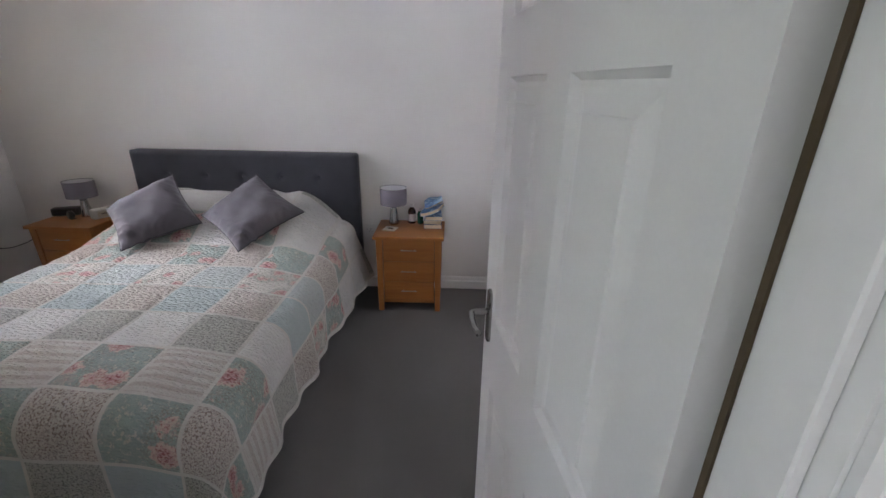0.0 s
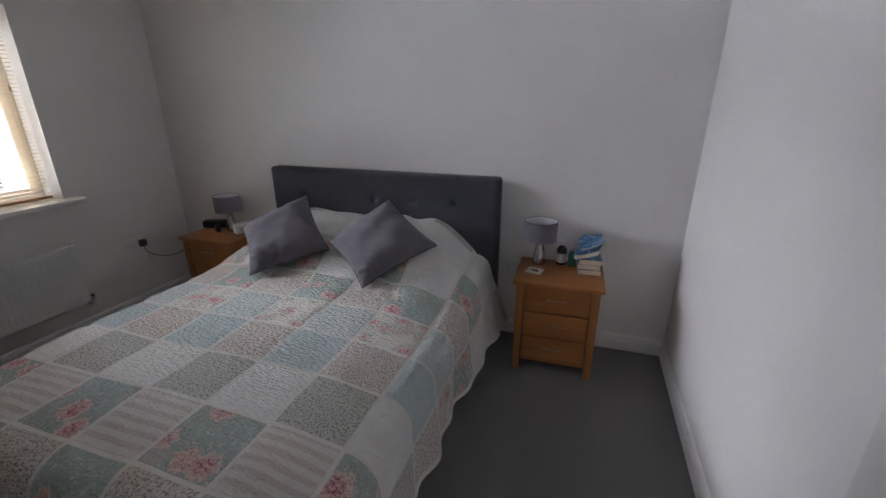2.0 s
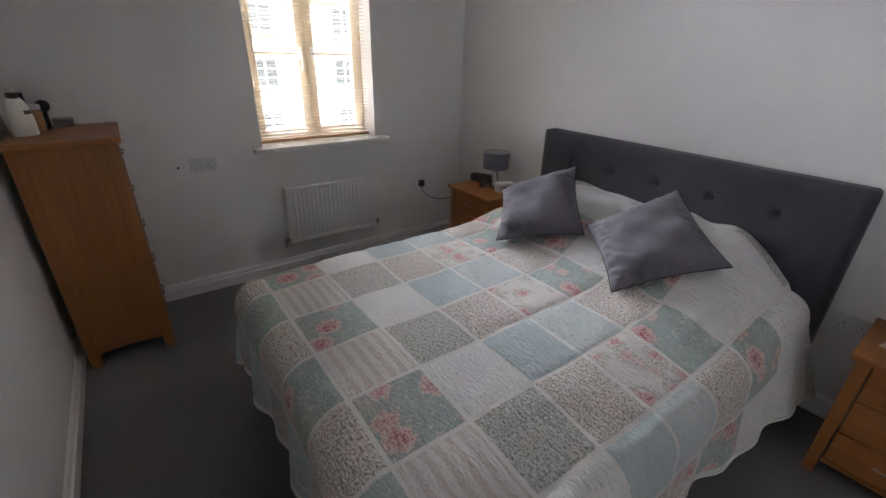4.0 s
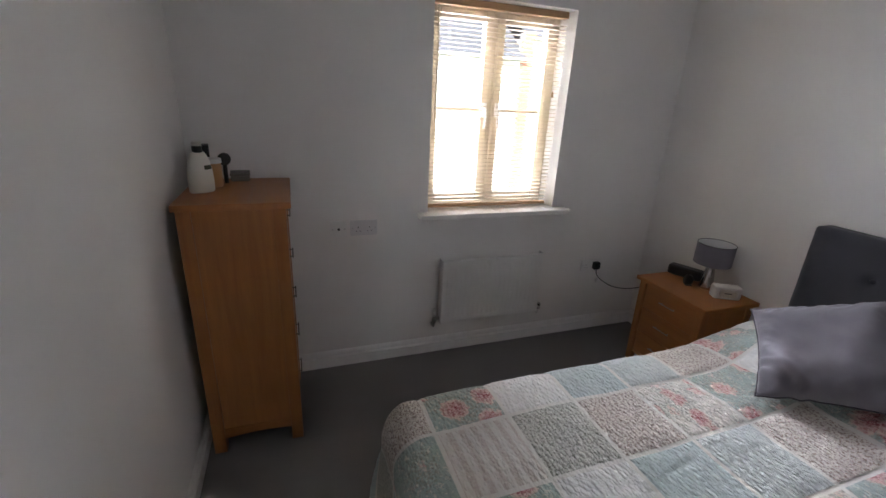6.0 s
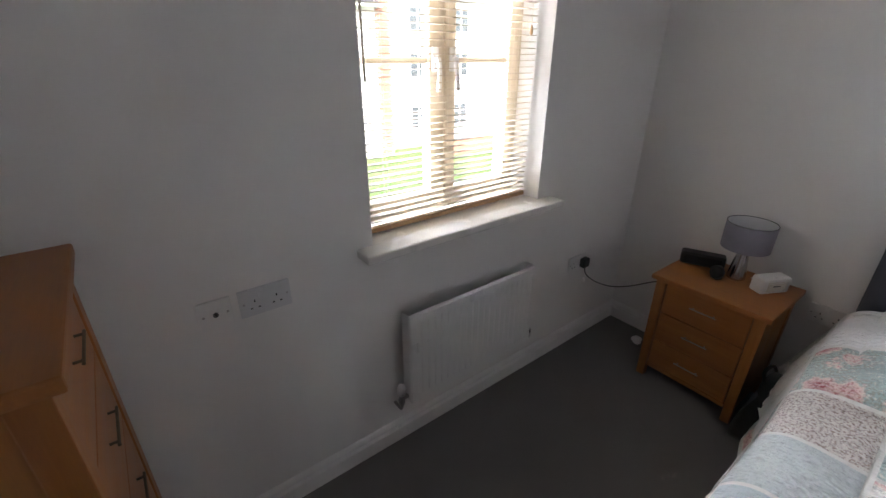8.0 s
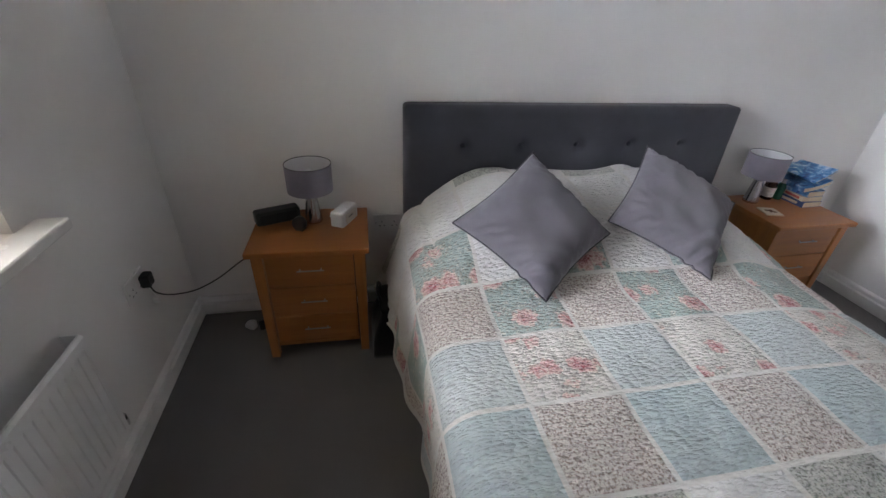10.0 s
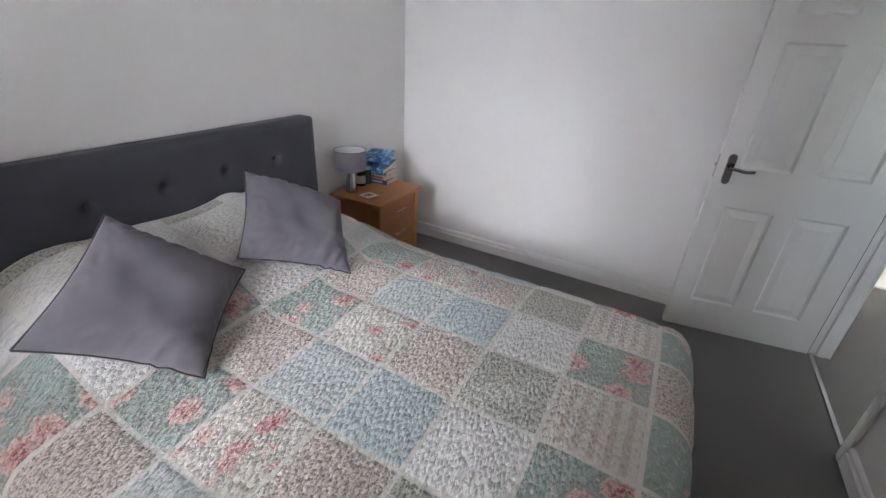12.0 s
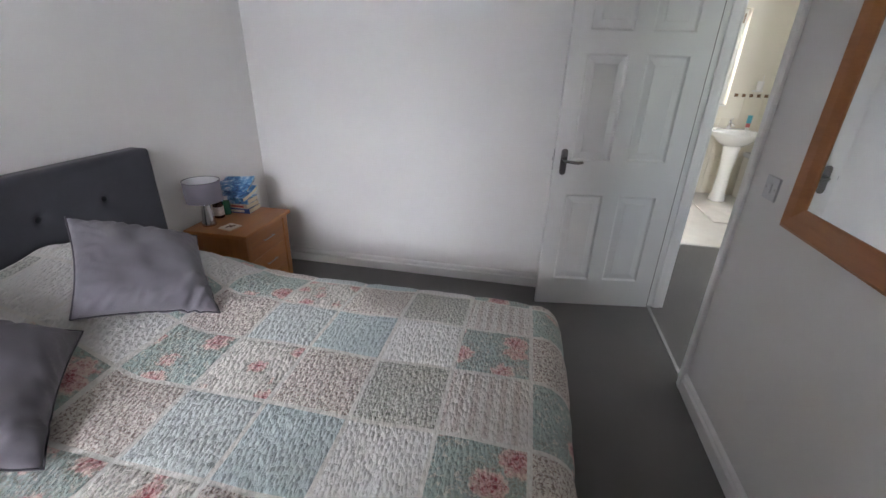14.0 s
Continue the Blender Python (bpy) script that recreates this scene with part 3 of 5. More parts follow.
def make_blind():
    y0, y1 = WIN[0] + 0.012, WIN[1] - 0.012
    bx = W - 0.085
    b = thing("window_blind", pose(bx, (y0 + y1) / 2, WIN[2]), "pale wooden venetian blind lowered with open slats", "blind")
    half = (y1 - y0) / 2
    H = WIN[3] - WIN[2]
    part("headrail", box(-0.020, 0.020, -half, half, H - 0.036, H - 0.001, 0.003), rail_wood, b, "brown wooden headrail")
    part("bottom_rail", box(-0.014, 0.014, -half, half, 0.006, 0.024, 0.004), rail_wood, b, "honey wooden bottom rail")
    pitch = 0.0225
    n = int((H - 0.07) / pitch)
    me = None
    tilt = Matrix.Rotation(radians(-2), 4, "Y")
    for k in range(n):
        m = Matrix.Translation((0, 0, 0.042 + k * pitch)) @ tilt
        if me is None:
            bm = box(-0.0125, 0.0125, -half, half, -0.0012, 0.0012)
            ob = part("slat", bm, blind_wood, b, m=m)
            me = ob.data
        else:
            ob = new("slat", me)
            ob.parent = b
            ob.matrix_local = m
    for y in (-half + 0.10, -0.02, half - 0.10):
        for dx in (-0.014, 0.014):
            part("ladder_cord", tube([(dx, y, 0.02), (dx, y, H - 0.03)], 0.0007, 5), valance_cloth, b)
        part("cord_button", lathe([(0, 0), (0.006, 0.002), (0.006, 0.006), (0, 0.008)], 10), rail_wood, b, m=Matrix.Translation((0.018, y, 0.018)) @ Matrix.Rotation(radians(90), 4, "Y"))
    part("tilt_wand", tube([(0.026, -half + 0.03, H - 0.04), (0.030, -half + 0.03, H - 0.60)], 0.004, 8), blind_wood, b)
    cord = tube([(0.024, half - 0.05, H - 0.04), (0.026, half - 0.05, H - 0.42)], 0.0011, 6)
    pull = part("pull_cord", cord, valance_cloth, b)
    part("cord_acorn", lathe([(0, -0.035), (0.007, -0.03), (0.005, -0.008), (0.002, 0)], 10), rail_wood, b, smooth=True, m=Matrix.Translation((0.026, half - 0.05, H - 0.42)))


make_blind()


# ---- the bed ----
BCX, BA, BR, BY_FOOT, BTOP = -1.03, 0.718, 0.11, 0.952, 0.570
BV0 = BY_FOOT + BR
HEAD_Y = 2.945
PITCH_U, PITCH_V, U0, V0 = 0.262, 0.256, 0.195, 1.083 - BV0
DROP = 0.495


def pillow_lift(x, y):
    u = x - BCX
    side = 1 - 0.92 * (smooth01(0.42, 0.90, u) if u > 0 else smooth01(0.42, 0.92, -u))
    dip = 1 - 0.07 * math.exp(-(u / 0.17) ** 2)
    return 0.238 * smooth01(2.22, 2.80, y) * side * dip - 0.012 * (u / 0.75) ** 2 - 0.030 * smooth01(0.48, 0.76, u) - 0.008 * (1 - smooth01(1.0, 1.35, y))


def cloth(u, v, lift=0.0):
    """The place of a point of the quilt; u across and v along the cloth, in metres, from the bed's middle and its foot edge."""
    du = max(0.0, abs(u) - BA) * (1 if u > 0 else -1)
    dv = min(0.0, v)
    d = math.hypot(du, dv)
    bx, by = BCX + (u - du), BV0 + (v - dv)
    low = noise.noise((u * 2.1, v * 2.1, 3.0)) * 0.012 + noise.noise((u * 6.5, v * 6.5, 9.0)) * 0.0055
    crease = 0.010 * smooth01(0.55, 1.3, v) * math.sin(9 * u + 14 * v + 5 * noise.noise((u * 3, v * 3, 1.0))) * smooth01(0.0, 0.2, 0.8 - abs(u)) * (0.4 + 0.6 * smooth01(1.0, 1.5, v))
    if d < 1e-6:
        up = BTOP + pillow_lift(bx, by) + low + crease + lift
        return Vector((bx, by, up))
    nx, ny = du / d, dv / d
    arc = BR * math.pi / 2
    corner = min(abs(nx), abs(ny)) * 1.414
    d = min(d, DROP + 0.02 * corner)
    if d < arc:
        a = d / BR
        out, down, no, nu = BR * math.sin(a), BR * (1 - math.cos(a)), math.sin(a), math.cos(a)
    else:
        t = d - arc
        along = v if abs(nx) > abs(ny) else u
        wave = 0.014 * math.sin(along * 11 + 2.2 * noise.noise((along * 2, 0.3, 5))) + 0.012 * math.sin(along * 27 + 1.0)
        wave += 0.018 * corner * math.sin(5 * math.atan2(ny, abs(nx)) + 0.6)
        flare = (0.045 + 0.27 * smooth01(2.1, 2.85, by)) * t + wave * smooth01(0.0, 0.35, t) + 0.008 * corner
        out, down, no, nu = BR + flare, BR + t, 1.0, 0.0
    z = BTOP + pillow_lift(bx + nx * 0.03, by) * (1 - 0.15 * smooth01(0, 0.3, d)) - down + (low + crease) * (1 - smooth01(0, 0.12, d)) + lift * nu
    out += lift * no + low * 0.8 * smooth01(0.05, 0.2, d)
    return Vector((bx + nx * out, by + ny * out, max(0.012, z)))


def cloth_patch(u0, u1, v0, v1, nu, nv, puff, base):
    bm = bmesh.new()
    uvl = bm.loops.layers.uv.new("cloth")
    g = []
    for i in range(nu + 1):
        row = []
        for j in range(nv + 1):
            a, b = i / nu, j / nv
            edge = min(1.0, 5 * min(a, 1 - a), 5 * min(b, 1 - b))
            u, v = u0 + (u1 - u0) * a, v0 + (v1 - v0) * b
            wob = 0.0
            if puff:
                wob = puff * edge ** 0.6 + edge * (0.0019 * noise.noise((u * 50, v * 58, 0.0)) + 0.0010 * noise.noise((u * 95, v * 105, 4.0)))
            vert = bm.verts.new(cloth(u, v, base + wob))
            row.append((vert, (u, v)))
        g.append(row)
    for i in range(nu):
        for j in range(nv):
            q = (g[i][j], g[i + 1][j], g[i + 1][j + 1], g[i][j + 1])
            if len({tuple(round(c, 5) for c in p[0].co) for p in q}) < 4:
                continue
            f = bm.faces.new([p[0] for p in q])
            for lp, p in zip(f.loops, q):
                lp[uvl].uv = p[1]
    bmesh.ops.recalc_face_normals(bm, faces=bm.faces[:])
    return bm


def make_bed():
    bed = thing("bed", pose(BCX, 2.0, 0), "king-size divan bed with a slate grey buttoned headboard", "bed")
    inv = bed.matrix_world.inverted()
    def bp(name, bm, material, parent=bed, label="", smooth=False):
        bm.transform(inv)
        return part(name, bm, material, parent, label, smooth)
    bp("divan_base", box(BCX - 0.75, BCX + 0.75, 1.03, 2.95, 0.035, 0.34, 0.02), divan_cloth, label="charcoal fabric divan base")
    bp("mattress", box(BCX - 0.75, BCX + 0.75, 1.03, 2.94, 0.342, 0.492, 0.05, 4), valance_cloth, label="mattress under the quilt")
    for x in (-0.6, 0.6):
        for y in (1.15, 2.8):
            bp("castor", lathe([(0.02, 0), (0.024, 0.008), (0.024, 0.03), (0.01, 0.036)], 12, shift=(BCX + x, y, 0)), plastic_black)
    # upholstered headboard with buttons pulled into its front
    hx0, hx1, hz0, hz1, hy0, hy1 = -1.828, -0.177, 0.10, 1.076, 2.965, 3.058
    btn = [(-1.567 + 0.2765 * k, 0.902) for k in range(5)] + [(-1.43 + 0.2765 * k, 0.72) for k in range(4)]
    bm = bmesh.new()
    nx, nz = 132, 78
    def front(x, z):
        e = min(x - hx0, hx1 - x, z - hz0, hz1 - z)
        y = hy0 + 0.018 * (1 - smooth01(0, 0.022, e)) - 0.004 * smooth01(0.0, 0.2, e)
        for bx, bz in btn:
            r = math.hypot(x - bx, z - bz)
            y += 0.026 * math.exp(-(r / 0.020) ** 2) + 0.008 * math.exp(-(r / 0.055) ** 2)
        return y + 0.0012 * noise.noise((x * 14, z * 14, 0))
    def rounded(x, z, r=0.02):
        """Draws the two upper corners in to a small radius."""
        side = 1 if x > (hx0 + hx1) / 2 else -1
        p = (r - (hx1 - x if side > 0 else x - hx0)) / r
        q = (r - (hz1 - z)) / r
        if p <= 0 or q <= 0:
            return x, z
        return x - side * r * p * (1 - math.sqrt(1 - q * q / 2)), z - r * q * (1 - math.sqrt(1 - p * p / 2))
    grid = []
    for i in range(nx + 1):
        column = []
        for j in range(nz + 1):
            x, z = hx0 + (hx1 - hx0) * i / nx, hz0 + (hz1 - hz0) * j / nz
            rx, rz = rounded(x, z)
            column.append(bm.verts.new((rx, front(x, z), rz)))
        grid.append(column)
    for i in range(nx):
        for j in range(nz):
            bm.faces.new((grid[i][j], grid[i + 1][j], grid[i + 1][j + 1], grid[i][j + 1]))
    rim = [grid[i][0] for i in range(nx + 1)] + [grid[nx][j] for j in range(1, nz + 1)] + [grid[i][nz] for i in range(nx - 1, -1, -1)] + [grid[0][j] for j in range(nz - 1, 0, -1)]
    back = [bm.verts.new((v.co.x, hy1, v.co.z)) for v in rim]
    for k in range(len(rim)):
        bm.faces.new((rim[k], rim[(k + 1) % len(rim)], back[(k + 1) % len(rim)], back[k]))
    bm.faces.new(back)
    bmesh.ops.recalc_face_normals(bm, faces=bm.faces[:])
    hb = bp("headboard", bm, headboard_cloth, label="slate grey wool-covered headboard", smooth=True)
    for bx, bz in btn:
        b = lathe([(0, -0.006), (0.008, -0.0055), (0.0115, -0.002), (0.0115, 0.003), (0, 0.004)], 16)
        b.transform(Matrix.Translation((bx, front(bx, bz) - 0.008, bz)) @ Matrix.Rotation(radians(-90), 4, "X"))
        bp("button", b, headboard_cloth, hb, smooth=True)
    for x in (-1.45, -0.6):
        bp("strut", box(x - 0.03, x + 0.03, 3.058, 3.083, 0.02, 0.9, 0.003), oak_z)
    return bed


make_bed()


def make_quilt():
    q = thing("patchwork_quilt", pose(BCX, 2.0, BTOP), "cream patchwork quilt with floral and teal squares on the bed", "quilt")
    inv = q.matrix_world.inverted()
    def qp(name, bm, material, label=""):
        bm.transform(inv)
        return part(name, bm, material, q, label, True)
    uw, v_lo, v_hi = BA + DROP, -DROP, HEAD_Y - BV0
    base = cloth_patch(-uw, uw, v_lo, v_hi, 120, 108, 0, 0.0)
    qp("backing", base, QUILT["sash"], "cream sashing and backing cloth")
    odd = ["teal_rose", "white", "blue", "greyblue", "beige", "teal_rose", "white", "white"]
    even = ["stripe", "sage", "beige", "cream_rose", "teal_rose", "white", "white", "sage"]
    gap = 0.0072
    k0, k1 = math.floor((-uw - U0) / PITCH_U), math.ceil((uw - U0) / PITCH_U)
    j0, j1 = math.floor((v_lo - V0) / PITCH_V), math.ceil((v_hi - V0) / PITCH_V)
    for k in range(k0, k1):
        for j in range(j0, j1):
            u0, u1 = U0 + k * PITCH_U + gap, U0 + (k + 1) * PITCH_U - gap
            v0, v1 = V0 + j * PITCH_V + gap, V0 + (j + 1) * PITCH_V - gap
            u0, u1, v0, v1 = max(u0, -uw + 0.025), min(u1, uw - 0.025), max(v0, v_lo + 0.025), min(v1, v_hi - 0.01)
            if u1 - u0 < 0.05 or v1 - v0 < 0.05:
                continue
            if min(abs(u0), abs(u1)) > BA and v1 < 0.02 and math.hypot(min(abs(u0), abs(u1)) - BA, v1) > DROP - 0.05:
                continue
            seq = odd if k % 2 == 0 else even
            kind = seq[j % len(seq)] if j >= 0 else (["beige", "sage", "cream_rose"] if k % 2 == 0 else ["teal_rose", "blue", "beige"])[(-j - 1) % 3]
            qp("patch", cloth_patch(u0, u1, v0, v1, 22, 22, 0.0050, 0.0018), QUILT[kind])
    # frilled hem
    hem = bmesh.new()
    pts = []
    for v in np.arange(v_hi, 0, -0.03):
        pts.append((-uw, v))
    for a in np.linspace(0, math.pi / 2, 24):
        pts.append((-BA - DROP * math.cos(a), -DROP * math.sin(a)))
    for u in np.arange(-BA, BA, 0.03):
        pts.append((u, -DROP))
    for a in np.linspace(0, math.pi / 2, 24):
        pts.append((BA + DROP * math.sin(a), -DROP * math.cos(a)))
    for v in np.arange(0.03, v_hi, 0.03):
        pts.append((uw, v))
    line = [cloth(u, v) + Vector((0, 0, 0.003)) for u, v in pts]
    line = [p for k, p in enumerate(line) if k == 0 or (p - line[k - 1]).length > 0.004]
    qp("binding", tube(line, 0.007, 6, hem), QUILT["sash"], "rolled cream edge binding")
    return q


make_quilt()

# cream valance sheet hanging below the quilt on the window side
bm = bmesh.new()
n = 60
rows_ = []
for i in range(n + 1):
    y = 1.05 + (2.93 - 1.05) * i / n
    off = 0.012 * math.sin(i * 1.9) + 0.007 * math.sin(i * 4.3)
    rows_.append([bm.verts.new((BCX - 0.775 - off * t - 0.02 * t, y, 0.40 - 0.385 * t)) for t in (0, 0.25, 0.5, 0.75, 1.0)])
for a, b in zip(rows_, rows_[1:]):
    for k in range(4):
        bm.faces.new((a[k], a[k + 1], b[k + 1], b[k]))
val = part("valance_sheet", bm, valance_cloth, smooth=True)
mod = val.modifiers.new("thickness", "SOLIDIFY")
mod.thickness = 0.003
tagged(val, "cream cotton valance sheet hanging beside the bed", "valance")


# ---- scatter cushions ----
def make_cushion(top, left, right, bottom, seed):
    t, l, r, b = (Vector(p) for p in (top, left, right, bottom))
    c = (t + l + r + b) / 4
    e1, e2 = (r - l) / 2, (t - b) / 2
    nrm = e1.cross(e2).normalized()
    if nrm.y > 0:
        nrm = -nrm
    th = thing("scatter_cushion", Matrix.Translation(c), "grey velvety square cushion with dark piping standing on its corner", "cushion", "grey cushions on the bed")
    n = 44
    def at(a, bb, side):
        # a, bb in -1..1 along the cushion's own square, whose corners are top, right, bottom, left
        q = (bb - a) / 2
        flat = (r * (1 + a) * (1 + bb) + t * (1 - a) * (1 + bb) + l * (1 - a) * (1 - bb) + b * (1 + a) * (1 - bb)) / 4 - c
        pinch = 1 - 0.085 * (1 - a * a) * (bb * bb) - 0.085 * (1 - bb * bb) * (a * a)
        body = max(0.0, (1 - a ** 4) * (1 - bb ** 4)) ** 0.75 * 0.088
        fold = 0.013 * noise.noise((a * 2.6 + seed, bb * 2.6, side * 2.0)) * (1 - max(abs(a), abs(bb)) ** 4)
        # creases gathered round the corner that it stands on, and slack along the seams
        near = math.hypot(a - 0.95, bb + 0.95)
        ring_ = math.sin(24 * near + 3.0 * noise.noise((a * 3 + seed, bb * 3, 7.0)))
        fold += 0.008 * ring_ * math.exp(-((near - 0.42) / 0.26) ** 2)
        seam = max(abs(a), abs(bb))
        fold += 0.0045 * math.sin(26 * (a + bb if abs(a) > abs(bb) else a - bb) + 4 * noise.noise((a * 4, bb * 4, seed))) * smooth01(0.55, 0.85, seam) * (1 - smooth01(0.93, 1.0, seam))
        sag = -0.012 * q
        return flat * pinch + nrm * (side * body + fold + sag * 0.5)
    bm = bmesh.new()
    front = [[bm.verts.new(at(-1 + 2 * i / n, -1 + 2 * j / n, 1)) for j in range(n + 1)] for i in range(n + 1)]
    rear = [[front[i][j] if i in (0, n) or j in (0, n) else bm.verts.new(at(-1 + 2 * i / n, -1 + 2 * j / n, -0.7)) for j in range(n + 1)] for i in range(n + 1)]
    for g in (front, rear):
        for i in range(n):
            for j in range(n):
                bm.faces.new((g[i][j], g[i + 1][j], g[i + 1][j + 1], g[i][j + 1]))
    bmesh.ops.recalc_face_normals(bm, faces=bm.faces[:])
    ring = [front[i][0].co.copy() for i in range(n)] + [front[n][j].co.copy() for j in range(n)] + [front[i][n].co.copy() for i in range(n, 0, -1)] + [front[0][j].co.copy() for j in range(n, -1, -1)]
    part("cover", bm, cushion_cloth, th, smooth=True)
    part("piping", tube(ring, 0.0032, 6), piping_cloth, th, "dark corded piping", smooth=True)
    return th


make_cushion((-1.350, 2.700, 0.965), (-1.705, 2.510, 0.765), (-1.070, 2.480, 0.700), (-1.430, 2.225, 0.592), 1.0)
make_cushion((-0.805, 2.755, 0.965), (-1.080, 2.500, 0.745), (-0.438, 2.575, 0.762), (-0.745, 2.268, 0.592), 4.0)


# ---- oak furniture ----
def drawer_handle(parent, x, y, z, w, material):
    """A slim bow handle on two posts, standing off the drawer front."""
    bm = tube([(x - w / 2, y + 0.001, z), (x - w / 2, y - 0.015, z)], 0.0028, 8)
    tube([(x + w / 2, y + 0.001, z), (x + w / 2, y - 0.015, z)], 0.0028, 8, bm)
    tube([(x - w / 2 - 0.012, y - 0.015, z), (x + w / 2 + 0.012, y - 0.015, z)], 0.0029, 8, bm)
    return part("handle", bm, material, parent, "slim metal bar handle")


def make_bedside(label):
    w, d, h = 0.487, 0.395, 0.577
    t = thing("bedside_cabinet", Matrix.Identity(4), label, "bedside cabinet", "pair of oak bedside cabinets")
    part("top", box(-w / 2, w / 2, 0, d, h - 0.024, h, 0.005), oak_x, t)
    leg = 0.045
    for x in (-w / 2 + 0.018, w / 2 - 0.018 - leg):
        for y in (0.020, d - 0.012 - leg):
            bm = box(x, x + leg, y, y + leg, 0.0, h - 0.024, 0.003)
            for v in bm.verts:
                if v.co.z < 0.05:
                    v.co.y = y + leg / 2 + (v.co.y - y - leg / 2) * 0.78
                    v.co.x = x + leg / 2 + (v.co.x - x - leg / 2) * 0.82
            part("leg", bm, oak_z, t)
    for x in (-w / 2 + 0.024, w / 2 - 0.024 - 0.02):
        part("side_panel", box(x, x + 0.02, 0.066, d - 0.058, 0.075, h - 0.024), oak_z, t)
    part("back_panel", box(-w / 2 + 0.064, w / 2 - 0.064, d - 0.035, d - 0.022, 0.075, h - 0.024), oak_z, t)
    part("bottom_rail", box(-w / 2 + 0.063, w / 2 - 0.063, 0.030, 0.05, 0.066, 0.085, 0.002), oak_x, t)
    x0, x1 = -w / 2 + 0.0655, w / 2 - 0.0655
    z = 0.088
    # dark sheet behind the drawers, coloured as the shade in their gaps
    part("gap_shade_panel", box(x0 - 0.002, x1 + 0.002, 0.050, 0.056, 0.086, h - 0.026), gap_shade, t)
    for hgt in (0.140, 0.150, 0.156):
        f = part("drawer", box(x0 + 0.0015, x1 - 0.0015, 0.029, 0.048, z, z + hgt, 0.003), oak_x, t)
        part("drawer_box", box(x0 + 0.012, x1 - 0.012, 0.0565, d - 0.06, z + 0.01, z + hgt - 0.02), oak_y, f)
        drawer_handle(f, 0.0, 0.029, z + hgt * 0.55, 0.085, dull_metal)
        z += hgt + 0.0055
    return t


ns = make_bedside("three-drawer oak bedside cabinet with bar handles beside the bed")
ns.matrix_world = pose(0.222, 2.652, 0, 0, 0, 1.0)
ns_l = copy_thing(ns, pose(-2.250, 2.676, 0, 0, 0, -0.8))
tagged(ns_l, "three-drawer oak bedside cabinet with bar handles near the window")


def make_tall_chest():
    w, d, h = 0.520, 0.408, 1.140
    t = thing("tall_chest", pose(-2.577, S + 0.440, 0, 0, 0, 180), "tall narrow five-drawer oak chest against the wall", "chest of drawers")
    # local: x along the front, y from the front (0) to the back
    part("top", box(-w / 2, w / 2, 0, d, h - 0.026, h, 0.005), oak_x, t)
    leg = 0.050
    for x in (-w / 2 + 0.015, w / 2 - 0.015 - leg):
        for y in (0.020, d - 0.012 - leg):
            part("leg", box(x, x + leg, y, y + leg, 0, h - 0.026, 0.003), oak_z, t)
    for x in (-w / 2 + 0.026, w / 2 - 0.026 - 0.014):
        p = part("side_panel", box(x, x + 0.014, 0.070, d - 0.062, 0.085, h - 0.026), oak_z, t)
    for x in (-w / 2 + 0.020, w / 2 - 0.020 - 0.026):
        bm = bmesh.new()
        n = 16
        lo, hi = [], []
        for i in range(n + 1):
            y = 0.070 + (d - 0.132) * i / n
            lo.append([bm.verts.new((xx, y, 0.070 + 0.010 * math.sin(math.pi * i / n))) for xx in (x, x + 0.026)])
            hi.append([bm.verts.new((xx, y, 0.118)) for xx in (x, x + 0.026)])
        for i in range(n):
            bm.faces.new((lo[i][0], lo[i + 1][0], hi[i + 1][0], hi[i][0]))
            bm.faces.new((lo[i][1], lo[i + 1][1], hi[i + 1][1], hi[i][1]))
            bm.faces.new((lo[i][0], lo[i + 1][0], lo[i + 1][1], lo[i][1]))
            bm.faces.new((hi[i][0], hi[i + 1][0], hi[i + 1][1], hi[i][1]))
        bmesh.ops.recalc_face_normals(bm, faces=bm.faces[:])
        part("side_rail", bm, oak_y, t)
    part("back_panel", box(-w / 2 + 0.065, w / 2 - 0.065, d - 0.03, d - 0.02, 0.085, h - 0.026), oak_z, t)
    part("bottom_rail", box(-w / 2 + 0.066, w / 2 - 0.066, 0.028, 0.05, 0.070, 0.100, 0.002), oak_x, t)
    x0, x1 = -w / 2 + 0.068, w / 2 - 0.068
    z = 0.103
    for hgt in (0.212, 0.205, 0.200, 0.195, 0.188):
        f = part("drawer", box(x0, x1, 0.024, 0.046, z, z + hgt - 0.003, 0.003), oak_x, t)
        drawer_handle(f, 0.0, 0.024, z + hgt * 0.62, 0.095, bronze)
        z += hgt
    return t


make_tall_chest()


